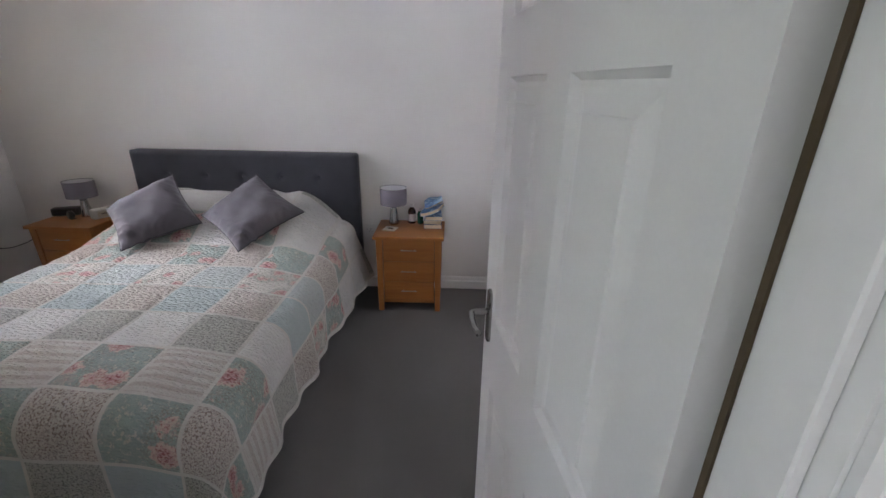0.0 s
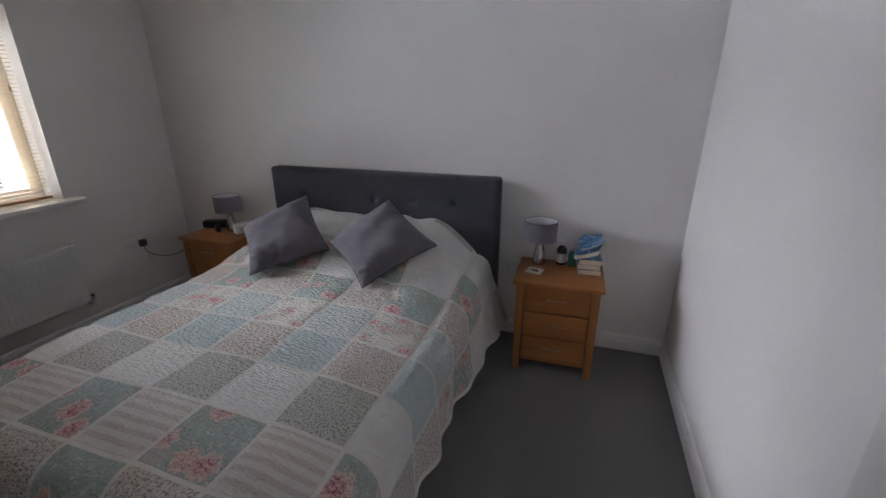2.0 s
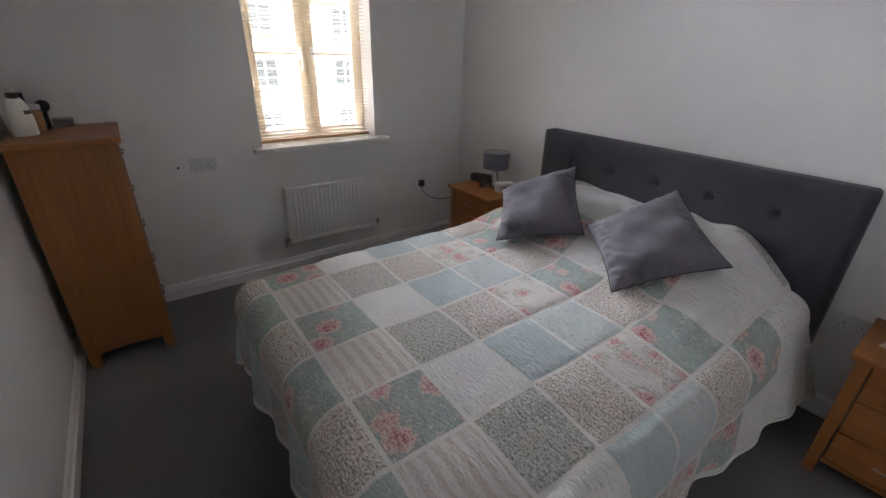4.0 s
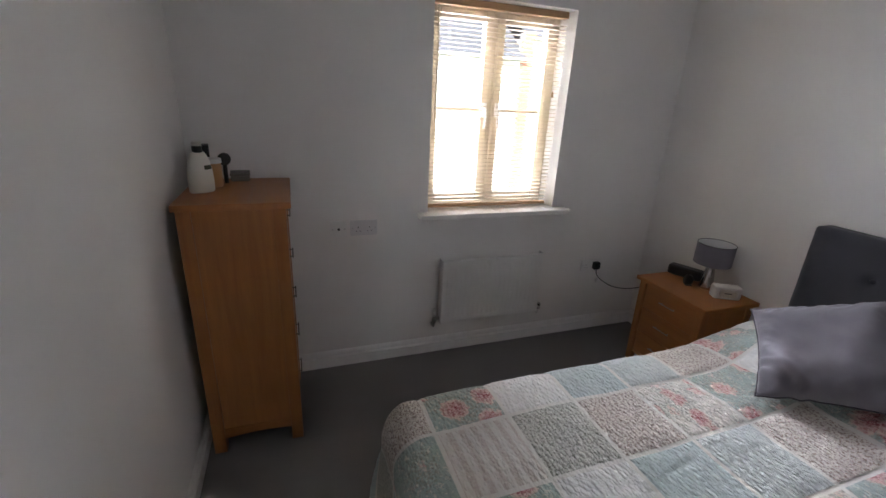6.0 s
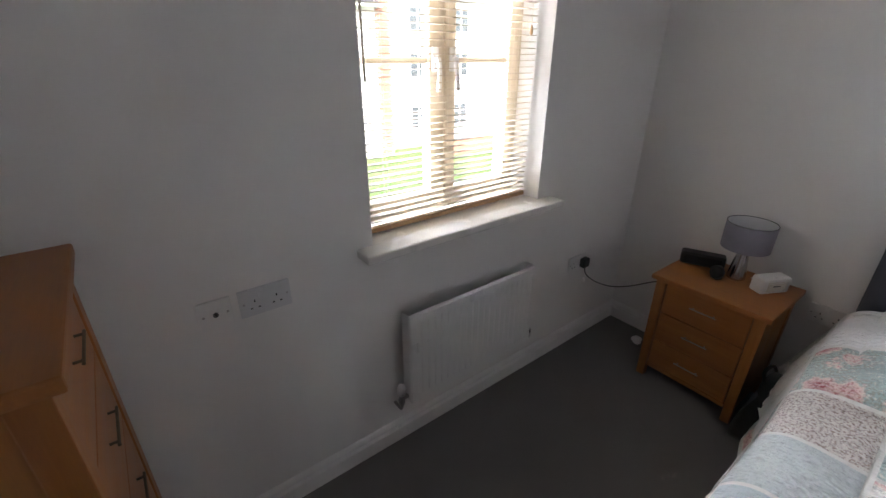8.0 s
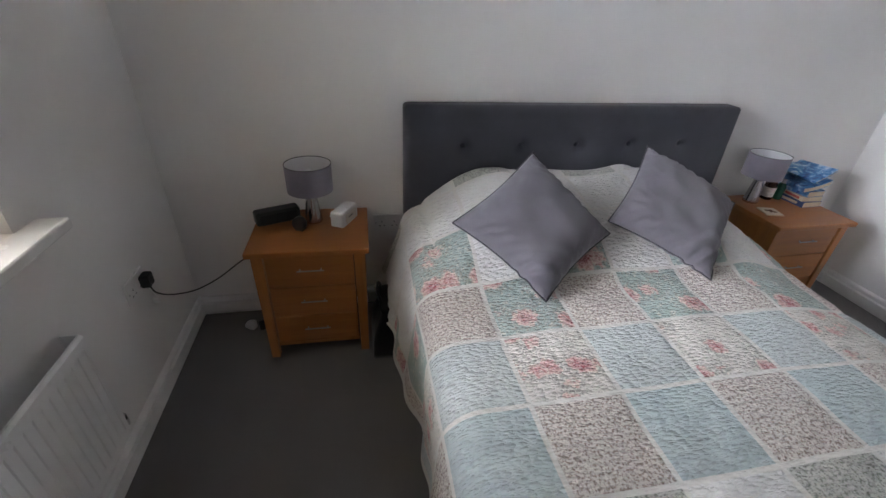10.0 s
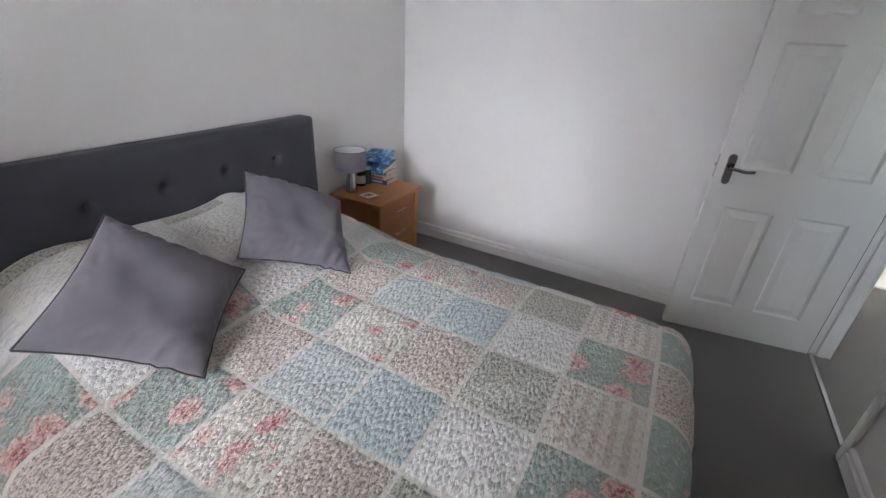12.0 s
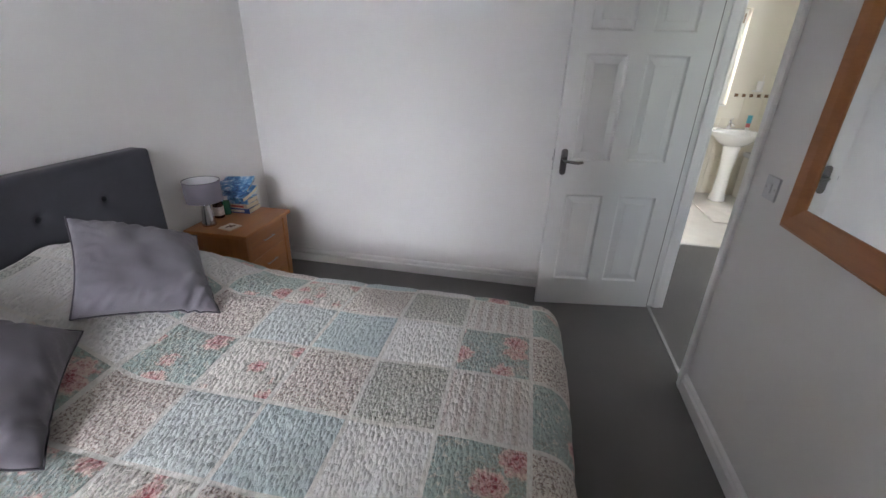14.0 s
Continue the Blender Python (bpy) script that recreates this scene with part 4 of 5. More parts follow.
# ---- radiator ----
def make_radiator():
    y0, y1, z0, z1, xf = 1.512, 2.190, 0.238, 0.648, -2.782
    r = thing("radiator", pose(W, (y0 + y1) / 2, 0), "white enamelled panel radiator under the window", "radiator")
    inv = r.matrix_world.inverted()
    def rp(name, bm, material, parent=r, label="", smooth=False):
        bm.transform(inv)
        return part(name, bm, material, parent, label, smooth)
    bm = bmesh.new()
    nrib = 20
    prof = []
    step = (y1 - y0 - 0.04) / nrib
    for k in range(nrib):
        a = y0 + 0.02 + k * step
        prof += [(a, 0.0), (a + step * 0.30, 0.0), (a + step * 0.40, -0.003), (a + step * 0.90, -0.003)]
    prof = [(y0, -0.004), (y0 + 0.004, 0.0)] + prof + [(y1 - 0.02, 0.0), (y1 - 0.004, 0.0), (y1, -0.004)]
    levels = [(z0, -0.006, 0), (z0 + 0.006, 0.0, 0), (z0 + 0.034, 0.0, 0), (z0 + 0.046, 0.0, 1), (z1 - 0.046, 0.0, 1), (z1 - 0.034, 0.0, 0), (z1 - 0.006, 0.0, 0), (z1, -0.006, 0)]
    g = [[bm.verts.new((xf + (dx if q else max(dx, -0.004) if abs(dx) != 0.003 else 0.0) + off, y, z)) for y, dx in prof] for z, off, q in levels]
    for a, b in zip(g, g[1:]):
        for k in range(len(prof) - 1):
            bm.faces.new((a[k], a[k + 1], b[k + 1], b[k]))
    bmesh.ops.recalc_face_normals(bm, faces=bm.faces[:])
    add_box(bm, xf - 0.016, xf - 0.0065, y0, y1, z0, z1, 0.002, 1)
    front = rp("front_panel", bm, rad_white)
    for y in (y0 - 0.001, y1 - 0.003):
        rp("end_cap", box(W + 0.030, xf - 0.012, y, y + 0.004, z0 + 0.01, z1, 0.001, 1), rad_white)
    for y in (y0 + 0.13, y1 - 0.13):
        rp("bracket", box(W + 0.0, W + 0.029, y - 0.012, y + 0.012, z0 + 0.05, z1 - 0.09), rad_white)
    for k, (y, s) in enumerate(((y0 - 0.030, -1), (y1 + 0.030, 1))):
        v = tube(spline([(W + 0.001, y, z0 - 0.035), (W + 0.040, y, z0 - 0.035), (W + 0.055, y, z0 - 0.02), (W + 0.055, y, z0 + 0.03)], 5), 0.0065, 10)
        rp("pipe", v, brushed if k == 0 else plastic_white)
        vb = lathe([(0, 0), (0.013, 0), (0.014, 0.02), (0.010, 0.03), (0.010, 0.045), (0, 0.046)], 14, shift=(W + 0.055, y, z0))
        tube([(W + 0.055, y, z0 + 0.025), (W + 0.055, y - s * 0.032, z0 + 0.025)], 0.010, 10, vb)
        rp("valve", vb, brushed, label="nickel radiator valve", smooth=True)
        if k == 0:
            rp("valve_head", lathe([(0, 0.046), (0.016, 0.046), (0.017, 0.075), (0.012, 0.09), (0, 0.091)], 16, shift=(W + 0.055, y, z0)), plastic_white, smooth=True)
        else:
            rp("valve_cap", lathe([(0, 0.044), (0.012, 0.044), (0.012, 0.07), (0, 0.072)], 16, shift=(W + 0.055, y, z0 - 0.03)), plastic_black, smooth=True)
    return r


make_radiator()


# ---- mirror, switch, sockets ----
def make_mirror():
    x0, x1, z0, z1, fw = -0.985, -0.358, 1.015, 1.93, 0.082
    m = thing("wall_mirror", pose((x0 + x1) / 2, S, (z0 + z1) / 2), "large wall mirror in a honey-brown pine frame", "mirror")
    hw, hh = (x1 - x0) / 2, (z1 - z0) / 2
    prof = [(0.0, 0.002), (0.0, 0.022), (0.010, 0.028), (0.045, 0.022), (0.072, 0.012), (fw, 0.010), (fw, 0.002)]
    for name, a, b, tv in (("frame_rail", (-hw, -hh), (hw, -hh), (0, 1)), ("frame_rail", (hw, hh), (-hw, hh), (0, -1)), ("frame_stile", (hw, -hh), (hw, hh), (-1, 0)), ("frame_stile", (-hw, hh), (-hw, -hh), (1, 0))):
        bm = bmesh.new()
        ax, az = Vector((b[0] - a[0], b[1] - a[1])).normalized()
        va = [bm.verts.new((a[0] + tv[0] * d + ax * d, o, a[1] + tv[1] * d + az * d)) for d, o in prof]
        vb = [bm.verts.new((b[0] + tv[0] * d - ax * d, o, b[1] + tv[1] * d - az * d)) for d, o in prof]
        n = len(prof)
        for k in range(n):
            bm.faces.new((va[k], va[(k + 1) % n], vb[(k + 1) % n], vb[k]))
        bm.faces.new(va), bm.faces.new(vb[::-1])
        bmesh.ops.recalc_face_normals(bm, faces=bm.faces[:])
        part(name, bm, pine_frame, m)
    part("mirror_glass", box(-hw + fw - 0.004, hw - fw + 0.004, 0.003, 0.007, -hh + fw - 0.004, hh - fw + 0.004), mirror_mat, m, "silvered mirror glass")
    return m


make_mirror()


def plate(name, m, w, h, label, category, gangs=0, kind_="socket", material=None):
    """A wall plate; its local x runs along the wall and y comes out of it."""
    mat = material or plastic_white
    t = thing(name, m, label, category)
    part("face_plate", box(-w / 2, w / 2, 0.0, 0.009, -h / 2, h / 2, 0.003), mat, t)
    for s in (-w / 2 + 0.012, w / 2 - 0.012):
        part("screw", lathe([(0, 0), (0.0035, 0), (0.0035, 0.001), (0, 0.0012)], 10), brushed, t, m=Matrix.Translation((s, 0.009, 0)) @ Matrix.Rotation(radians(-90), 4, "X"))
    if kind_ == "socket":
        for g in range(gangs):
            cx = (g - (gangs - 1) / 2) * 0.062
            for dx, dz, a, b in ((0, 0.010, 0.004, 0.008), (-0.011, -0.012, 0.007, 0.004), (0.011, -0.012, 0.007, 0.004)):
                part("pin_hole", box(cx + dx - a / 2, cx + dx + a / 2, 0.0086, 0.0094, dz - b / 2 - 0.006, dz + b / 2 - 0.006), plastic_black, t)
            part("rocker", box(cx - 0.024, cx - 0.012, 0.009, 0.0125, 0.012, 0.030, 0.002), mat, t)
    elif kind_ == "aerial":
        part("aerial_hole", lathe([(0, 0), (0.007, 0), (0.007, 0.004), (0.004, 0.004), (0.004, 0.001), (0, 0.001)], 16), plastic_black, t, m=Matrix.Translation((0, 0.009, 0)) @ Matrix.Rotation(radians(-90), 4, "X"))
    else:
        part("rocker", box(-0.011, 0.011, 0.009, 0.014, -0.018, 0.018, 0.003), mat, t)
    return t


on_west = lambda y, z: pose(W, y, z, 0, 0, -90)
plate("aerial_socket", on_west(0.933, 0.853), 0.086, 0.086, "white single aerial socket on the wall", "socket", 0, "aerial")
plate("double_socket", on_west(1.068, 0.855), 0.147, 0.086, "double power socket on the wall, shade painted in as light grey", "socket", 2, material=plastic_grey)
sock = plate("double_socket", on_west(2.628, 0.500), 0.147, 0.086, "white double power socket with a black plug in it", "socket", 2)
plate("double_socket", pose(-1.90, N, 0.485, 0, 0, 180), 0.147, 0.086, "white double power socket behind the bed", "socket", 2)
plate("double_socket", pose(-0.085, N, 0.485, 0, 0, 180), 0.147, 0.086, "white double power socket behind the bed", "socket", 2)
plate("light_switch", pose(-0.205, S, 1.105), 0.086, 0.086, "single light switch beside the doorway, shade painted in as light grey", "light switch", 0, "switch", plastic_grey)

plug = thing("plug", pose(W + 0.010, 2.666, 0.500), "black three-pin plug with its cable in the socket", "plug")
part("plug_body", box(0, 0.034, -0.024, 0.024, -0.026, 0.026, 0.009, 3), plastic_black, plug)
cable_pts = [(0.02, 0, -0.026), (0.03, 0.01, -0.07), (0.07, 0.04, -0.105), (0.14, 0.08, -0.118), (0.22, 0.12, -0.095), (0.31, 0.18, -0.05), (0.40, 0.26, -0.02)]
part("cable", tube(spline(cable_pts, 8), 0.0030, 6), plastic_black, plug, "thin black flex", smooth=True)
wire = thing("white_adaptor", pose(W + 0.010, 2.700, 0.425), "small white charger lead hanging at the socket", "charger")
part("lead", tube(spline([(0.004, -0.02, 0.04), (0.012, -0.01, 0.01), (0.015, 0.0, -0.03)], 6), 0.004, 6), plastic_white, wire, smooth=True)
part("body", box(0, 0.022, -0.012, 0.012, -0.055, -0.028, 0.005), plastic_white, wire)


# ---- bedside lamps ----
def make_lamp():
    t = thing("table_lamp", Matrix.Identity(4), "small table lamp with a grey-lilac drum shade and chrome base", "lamp", "pair of bedside lamps")
    part("base", lathe([(0, 0), (0.036, 0), (0.0385, 0.003), (0.0385, 0.010), (0.034, 0.040), (0.029, 0.080), (0.0235, 0.118), (0.0215, 0.130), (0.014, 0.137), (0, 0.138)], 40), lamp_metal, t, "polished nickel tapered base", smooth=True)
    part("lamp_holder", lathe([(0, 0.13), (0.012, 0.13), (0.014, 0.135), (0.014, 0.175), (0, 0.176)], 20), plastic_white, t, smooth=True)
    part("bulb", lathe([(0, 0.176), (0.010, 0.178), (0.016, 0.195), (0.021, 0.215), (0.020, 0.228), (0.012, 0.240), (0, 0.244)], 24), shade_lining, t, smooth=True)
    sh = part("shade", lathe([(0.0945, 0.150), (0.096, 0.150), (0.096, 0.152), (0.0965, 0.266), (0.0965, 0.268), (0.095, 0.268), (0.0945, 0.150)], 56), shade_cloth, t, "grey-lilac fabric drum shade")
    for p in sh.data.polygons:
        p.use_smooth = True
    lin = lathe([(0.0938, 0.151), (0.0943, 0.267)], 56)
    for f in list(lin.faces):
        if len(f.verts) > 4:
            lin.faces.remove(f)
    ln = part("lining", lin, shade_lining, sh, "white inner lining", smooth=True)
    ring = tube([(0.0958 * math.cos(a), 0.0958 * math.sin(a), 0.2685) for a in np.linspace(0, 2 * math.pi, 41)], 0.0016, 6)
    part("rim_wire", ring, plastic_black, sh)
    sp = bmesh.new()
    for a in (0, 2.094, 4.188):
        tube([(0.014 * math.cos(a), 0.014 * math.sin(a), 0.17), (0.0935 * math.cos(a), 0.0935 * math.sin(a), 0.17)], 0.0014, 5, sp)
    part("spider", sp, plastic_white, sh)
    return t


lamp = make_lamp()
lamp.matrix_world = pose(0.085, 2.955, 0.578)
lamp2 = copy_thing(lamp, pose(-2.240, 2.945, 0.578))

# ---- things on the cabinet by the window ----
spk = thing("speaker", pose(-2.395, 2.955, 0.578, 0, 0, 22), "black portable speaker lying on the bedside cabinet", "speaker")
part("body", box(-0.095, 0.095, -0.034, 0.034, 0.004, 0.064, 0.016, 4), plastic_black, spk)
part("grille", box(-0.080, 0.080, -0.0355, -0.030, 0.012, 0.055, 0.003), make_fabric("speaker_cloth", (0.02, 0.02, 0.021), 1500), spk)
part("foot", box(-0.07, 0.07, -0.02, 0.02, 0.0, 0.005, 0.002), plastic_black, spk)
clk = thing("small_clock", pose(-2.292, 2.862, 0.578, 0, 0, -25), "small round black travel clock on the cabinet", "clock")
c = lathe([(0, -0.016), (0.026, -0.016), (0.030, -0.012), (0.030, 0.010), (0.027, 0.015), (0, 0.013)], 28)
c.transform(Matrix.Translation((0, 0, 0.032)) @ Matrix.Rotation(radians(82), 4, "X"))
part("case", c, plastic_black, clk, smooth=True)
part("stand", box(-0.018, 0.018, -0.012, 0.022, 0, 0.006, 0.002), plastic_black, clk)
bx = thing("white_box", pose(-2.105, 2.925, 0.578, 0, 0, 62), "small white plastic box with rounded edges beside the lamp", "box")
part("body", box(-0.070, 0.070, -0.032, 0.032, 0, 0.072, 0.014, 4), plastic_white, bx)
part("mark", box(-0.018, 0.018, -0.0326, -0.031, 0.034, 0.039), plastic_black, bx)
part("window", box(-0.044, 0.044, -0.0323, -0.031, 0.014, 0.058, 0.004), valance_cloth, bx)
part("lid", box(-0.071, 0.071, -0.033, 0.033, 0.050, 0.0525), plastic_white, bx)
lead = thing("cotton_ball", pose(-2.60, 2.93, 0.0), "crumpled white tissue on the carpet by the wall", "tissue")
bm = bmesh.new()
bmesh.ops.create_icosphere(bm, subdivisions=3, radius=0.028)
for v in bm.verts:
    v.co *= 1 + 0.35 * noise.noise(v.co * 45)
    v.co.z = max(0.0, v.co.z * 0.7 + 0.019)
part("paper", bm, plastic_white, lead)
ad = thing("black_adaptor", pose(-2.53, 2.93, 0.0, 0, 0, 20), "black power adaptor lying on the carpet", "adaptor")
part("body", box(-0.035, 0.035, -0.022, 0.022, 0, 0.032, 0.008, 3), plastic_black, ad)
part("lead", tube(spline([(0.03, 0, 0.015), (0.07, 0.02, 0.006), (0.10, 0.06, 0.004), (0.06, 0.09, 0.004)], 6), 0.0025, 6), plastic_black, ad, smooth=True)

bag = thing("black_bag", pose(-1.93, 2.76, 0), "black cloth bag slumped on the carpet beside the bed", "bag")
bm = bmesh.new()
bmesh.ops.create_cube(bm, size=1, matrix=Matrix.LocRotScale((0, 0, 0.13), None, (0.16, 0.26, 0.26)))
bmesh.ops.subdivide_edges(bm, edges=bm.edges[:], cuts=9, use_grid_fill=True)
for v in bm.verts:
    k = smooth01(0.05, 0.26, v.co.z)
    v.co.x *= 1.0 - 0.55 * k
    v.co.y *= 1.0 - 0.25 * k
    v.co += Vector((1, 1, 0.6)) * 0.016 * noise.noise(v.co * 11) * (0.2 + k)
    v.co.z = max(0.0, v.co.z + 0.04 * k * math.cos(v.co.y * 16))
part("body", bm, bag_cloth, bag, smooth=True)
part("strap", tube(spline([(-0.02, -0.06, 0.25), (-0.05, -0.03, 0.31), (-0.04, 0.05, 0.31), (-0.02, 0.08, 0.25)], 8), 0.007, 8), bag_cloth, bag, smooth=True)

# ---- things on the cabinet by the door ----
def round_bottle(name, m, label, profile, body_mat, cap, cap_mat, band, band_mat, sx=1.0, sy=1.0):
    t = thing(name, m, label, "bottle")
    part("body", lathe(profile, 32, sx, sy), body_mat, t, smooth=True)
    part("cap", lathe(cap, 28, sx if sx < 1 else 1, sy if sy < 1 else 1), cap_mat, t)
    r, z0, z1 = band
    lb = lathe([(r - 0.002, z0), (r, z0), (r, z1), (r - 0.002, z1)], 32, sx, sy)
    part("label", lb, band_mat, t, "printed paper label")
    return t


amber = bpy.data.materials.new("dark_amber_glass")
amber.use_nodes = True
ab = amber.node_tree.nodes["Principled BSDF"]
ab.inputs["Base Color"].default_value, ab.inputs["Roughness"].default_value, ab.inputs["Transmission Weight"].default_value = (0.055, 0.014, 0.008, 1), 0.08, 0.25
green_glass = bpy.data.materials.new("green_bottle_plastic")
green_glass.use_nodes = True
gg = green_glass.node_tree.nodes["Principled BSDF"]
gg.inputs["Base Color"].default_value, gg.inputs["Roughness"].default_value, gg.inputs["Transmission Weight"].default_value = (0.05, 0.20, 0.13, 1), 0.15, 0.35
paper_label = varied("printed_label", (0.62, 0.58, 0.56), 0.25, 90, 0.6)
round_bottle("medicine_bottle", pose(0.215, 2.985, 0.578), "dark brown medicine bottle with a white cap and label", [(0, 0), (0.027, 0), (0.030, 0.004), (0.030, 0.085), (0.026, 0.102), (0.014, 0.116), (0.013, 0.128), (0, 0.128)], amber, [(0, 0.124), (0.0165, 0.124), (0.0165, 0.146), (0.014, 0.149), (0, 0.149)], plastic_white, (0.0305, 0.018, 0.072), paper_label)
round_bottle("green_bottle", pose(0.278, 2.975, 0.578), "small green plastic bottle with a pale cap", [(0, 0), (0.020, 0), (0.022, 0.004), (0.022, 0.075), (0.016, 0.09), (0.009, 0.096), (0, 0.097)], green_glass, [(0, 0.095), (0.011, 0.095), (0.010, 0.116), (0, 0.117)], plastic_grey, (0.0224, 0.022, 0.058), green_glass)

card = thing("coaster", pose(0.078, 2.815, 0.578, 0, 0, -12), "pale square coaster with a dark leaf picture", "coaster")
part("board", box(-0.046, 0.046, -0.046, 0.046, 0, 0.006, 0.002), varied("cork_card", (0.55, 0.42, 0.30), 0.1, 30, 0.6), card)
part("face", box(-0.044, 0.044, -0.044, 0.044, 0.0065, 0.0072), varied("coaster_face", (0.66, 0.60, 0.52), 0.08, 40, 0.4), card)
bm = bmesh.new()
for k, (x, y, r) in enumerate(((-0.012, 0.008, 0.014), (0.004, 0.0, 0.015), (0.018, -0.010, 0.012), (0.010, 0.014, 0.008), (-0.004, -0.012, 0.008))):
    lathe([(0, 0.0074), (r, 0.0074), (r, 0.0080), (0, 0.0080)], 9, 1.0, 0.7, bm, (x, y, 0))
part("picture", bm, varied("brown_print", (0.12, 0.055, 0.035), 0.3, 60, 0.5), card)


def make_book(m, w, d, h, cover, label, spine_bars=(), flop=0.0):
    """A paperback lying flat: local x is its width, its spine at -x."""
    t = thing("book", m, label, "book", "stack of paperbacks")
    pages = varied("book_pages", (0.66, 0.55, 0.38), 0.08, 20, 0.8) if "book_pages" not in bpy.data.materials else bpy.data.materials["book_pages"]
    def bend(bm):
        if flop:
            for v in bm.verts:
                k = (v.co.x + w / 2) / w
                v.co.z += flop * k * k + 0.015 * math.sin(5 * k) * (0.5 + v.co.y / d)
        return bm
    def sheets(x0, x1, y0, y1, z0, z1, n=10):
        bm = bmesh.new()
        top = [[bm.verts.new((x0 + (x1 - x0) * i / n, y, z)) for y in (y0, y1) for z in (z0, z1)] for i in range(n + 1)]
        for a, b in zip(top, top[1:]):
            for p, q in ((0, 1), (1, 3), (3, 2), (2, 0)):
                bm.faces.new((a[p], a[q], b[q], b[p]))
        for e in (top[0], top[-1]):
            bm.faces.new((e[0], e[1], e[3], e[2]))
        bmesh.ops.recalc_face_normals(bm, faces=bm.faces[:])
        return bend(bm)
    part("page_block", sheets(-w / 2 + 0.002, w / 2 - 0.003, -d / 2 + 0.002, d / 2 - 0.002, 0.0012, h - 0.0012), pages, t, "cream page block")
    part("front_cover", sheets(-w / 2, w / 2, -d / 2, d / 2, h - 0.0012, h), cover, t)
    part("back_cover", sheets(-w / 2, w / 2, -d / 2, d / 2, 0, 0.0012), cover, t)
    part("spine", box(-w / 2 - 0.0012, -w / 2 + 0.0005, -d / 2, d / 2, 0, h, 0.0), cover, t)
    for y0, y1, z0, z1, mat in spine_bars:
        part("spine_print", box(-w / 2 - 0.0022, -w / 2 - 0.0010, y0, y1, z0, z1), mat, t)
    return t


blue_cover = Mat("sea_blue_cover", 0.35)
blue_cover.color(blue_cover.ramp(blue_cover.noise(22, 4, 0.6, warp=1.0), [(0.32, (0.02, 0.05, 0.17)), (0.48, (0.05, 0.19, 0.42)), (0.58, (0.22, 0.40, 0.60)), (0.68, (0.70, 0.74, 0.78))]))
blue_cover = blue_cover.m
navy = varied("navy_cover", (0.035, 0.07, 0.22), 0.2, 20, 0.35)
cream_cover = varied("cream_cover", (0.60, 0.52, 0.40), 0.1, 15, 0.45)
red_print = varied("red_print", (0.40, 0.08, 0.06), 0.1, 40, 0.5)
make_book(pose(0.375, 2.945, 0.578, 0, 0, 3), 0.128, 0.190, 0.030, navy, "navy paperback at the bottom of the book stack", [(-0.06, 0.05, 0.008, 0.022, cream_cover)])
make_book(pose(0.378, 2.950, 0.609, 0, 0, -2), 0.122, 0.186, 0.026, cream_cover, "cream paperback lying in the book stack", [(-0.07, 0.02, 0.006, 0.019, red_print)])
make_book(pose(0.376, 2.948, 0.636, 0, 0, 5), 0.120, 0.180, 0.030, blue_cover, "blue paperback lying in the book stack")
make_book(pose(0.372, 2.950, 0.673, 0, -8, -8), 0.140, 0.205, 0.024, blue_cover, "sea-blue magazine-like paperback curling open on top of the stack", flop=0.030)
make_book(pose(0.380, 2.955, 0.738, 0, -17, 6), 0.135, 0.200, 0.010, blue_cover, "thin blue booklet lying half open on the stack", flop=0.022)

# ---- things on the tall chest ----
cream_plastic = varied("cream_bottle_plastic", (0.70, 0.67, 0.60), 0.03, 8, 0.35)
lot = thing("lotion_bottle", pose(-2.545, 0.372, 1.140, 0, 0, 30), "cream plastic lotion bottle with a dark cap", "bottle")
part("body", lathe([(0, 0), (0.036, 0), (0.040, 0.006), (0.041, 0.05), (0.039, 0.085), (0.033, 0.125), (0.024, 0.152), (0.018, 0.160), (0, 0.160)], 36, 0.75, 1.2), cream_plastic, lot, smooth=True)
part("cap", lathe([(0, 0.158), (0.021, 0.158), (0.021, 0.182), (0, 0.183)], 28, 1.0, 0.85), varied("olive_black_cap", (0.03, 0.03, 0.022), 0.1, 20, 0.35), lot)
part("pump_top", lathe([(0, 0.183), (0.020, 0.183), (0.019, 0.198), (0, 0.200)], 28, 1.0, 0.85), cream_plastic, lot)
band = lathe([(0.0385, 0.092), (0.0392, 0.092), (0.0366, 0.108), (0.0358, 0.108)], 36, 0.75, 1.2)
bmesh.ops.delete(band, geom=[v for v in band.verts if not 0.1 < math.atan2(v.co.y, v.co.x) < 1.25], context="VERTS")
part("label_band", band, varied("olive_band", (0.05, 0.06, 0.03), 0.1, 30, 0.5), lot)
pot = thing("tan_pot", pose(-2.655, 0.400, 1.140), "tan cardboard tub with a white lid", "tub")
part("body", lathe([(0, 0), (0.034, 0), (0.036, 0.003), (0.036, 0.102), (0, 0.102)], 32), varied("tan_card", (0.48, 0.26, 0.11), 0.08, 20, 0.5), pot, smooth=False)
part("lid", lathe([(0, 0.100), (0.038, 0.100), (0.038, 0.116), (0.036, 0.119), (0, 0.119)], 32), plastic_white, pot)
blk = thing("black_box", pose(-2.745, 0.352, 1.140, 0, 0, 8), "tall black carton standing behind the tub", "box")
part("carton", box(-0.034, 0.034, -0.030, 0.030, 0, 0.165, 0.003), plastic_black, blk)
rnd = thing("hair_brush", pose(-2.725, 0.440, 1.140, 0, 0, 20), "dark round-headed brush standing on the chest", "brush")
b = lathe([(0, -0.008), (0.024, -0.008), (0.028, 0), (0.024, 0.008), (0, 0.008)], 24)
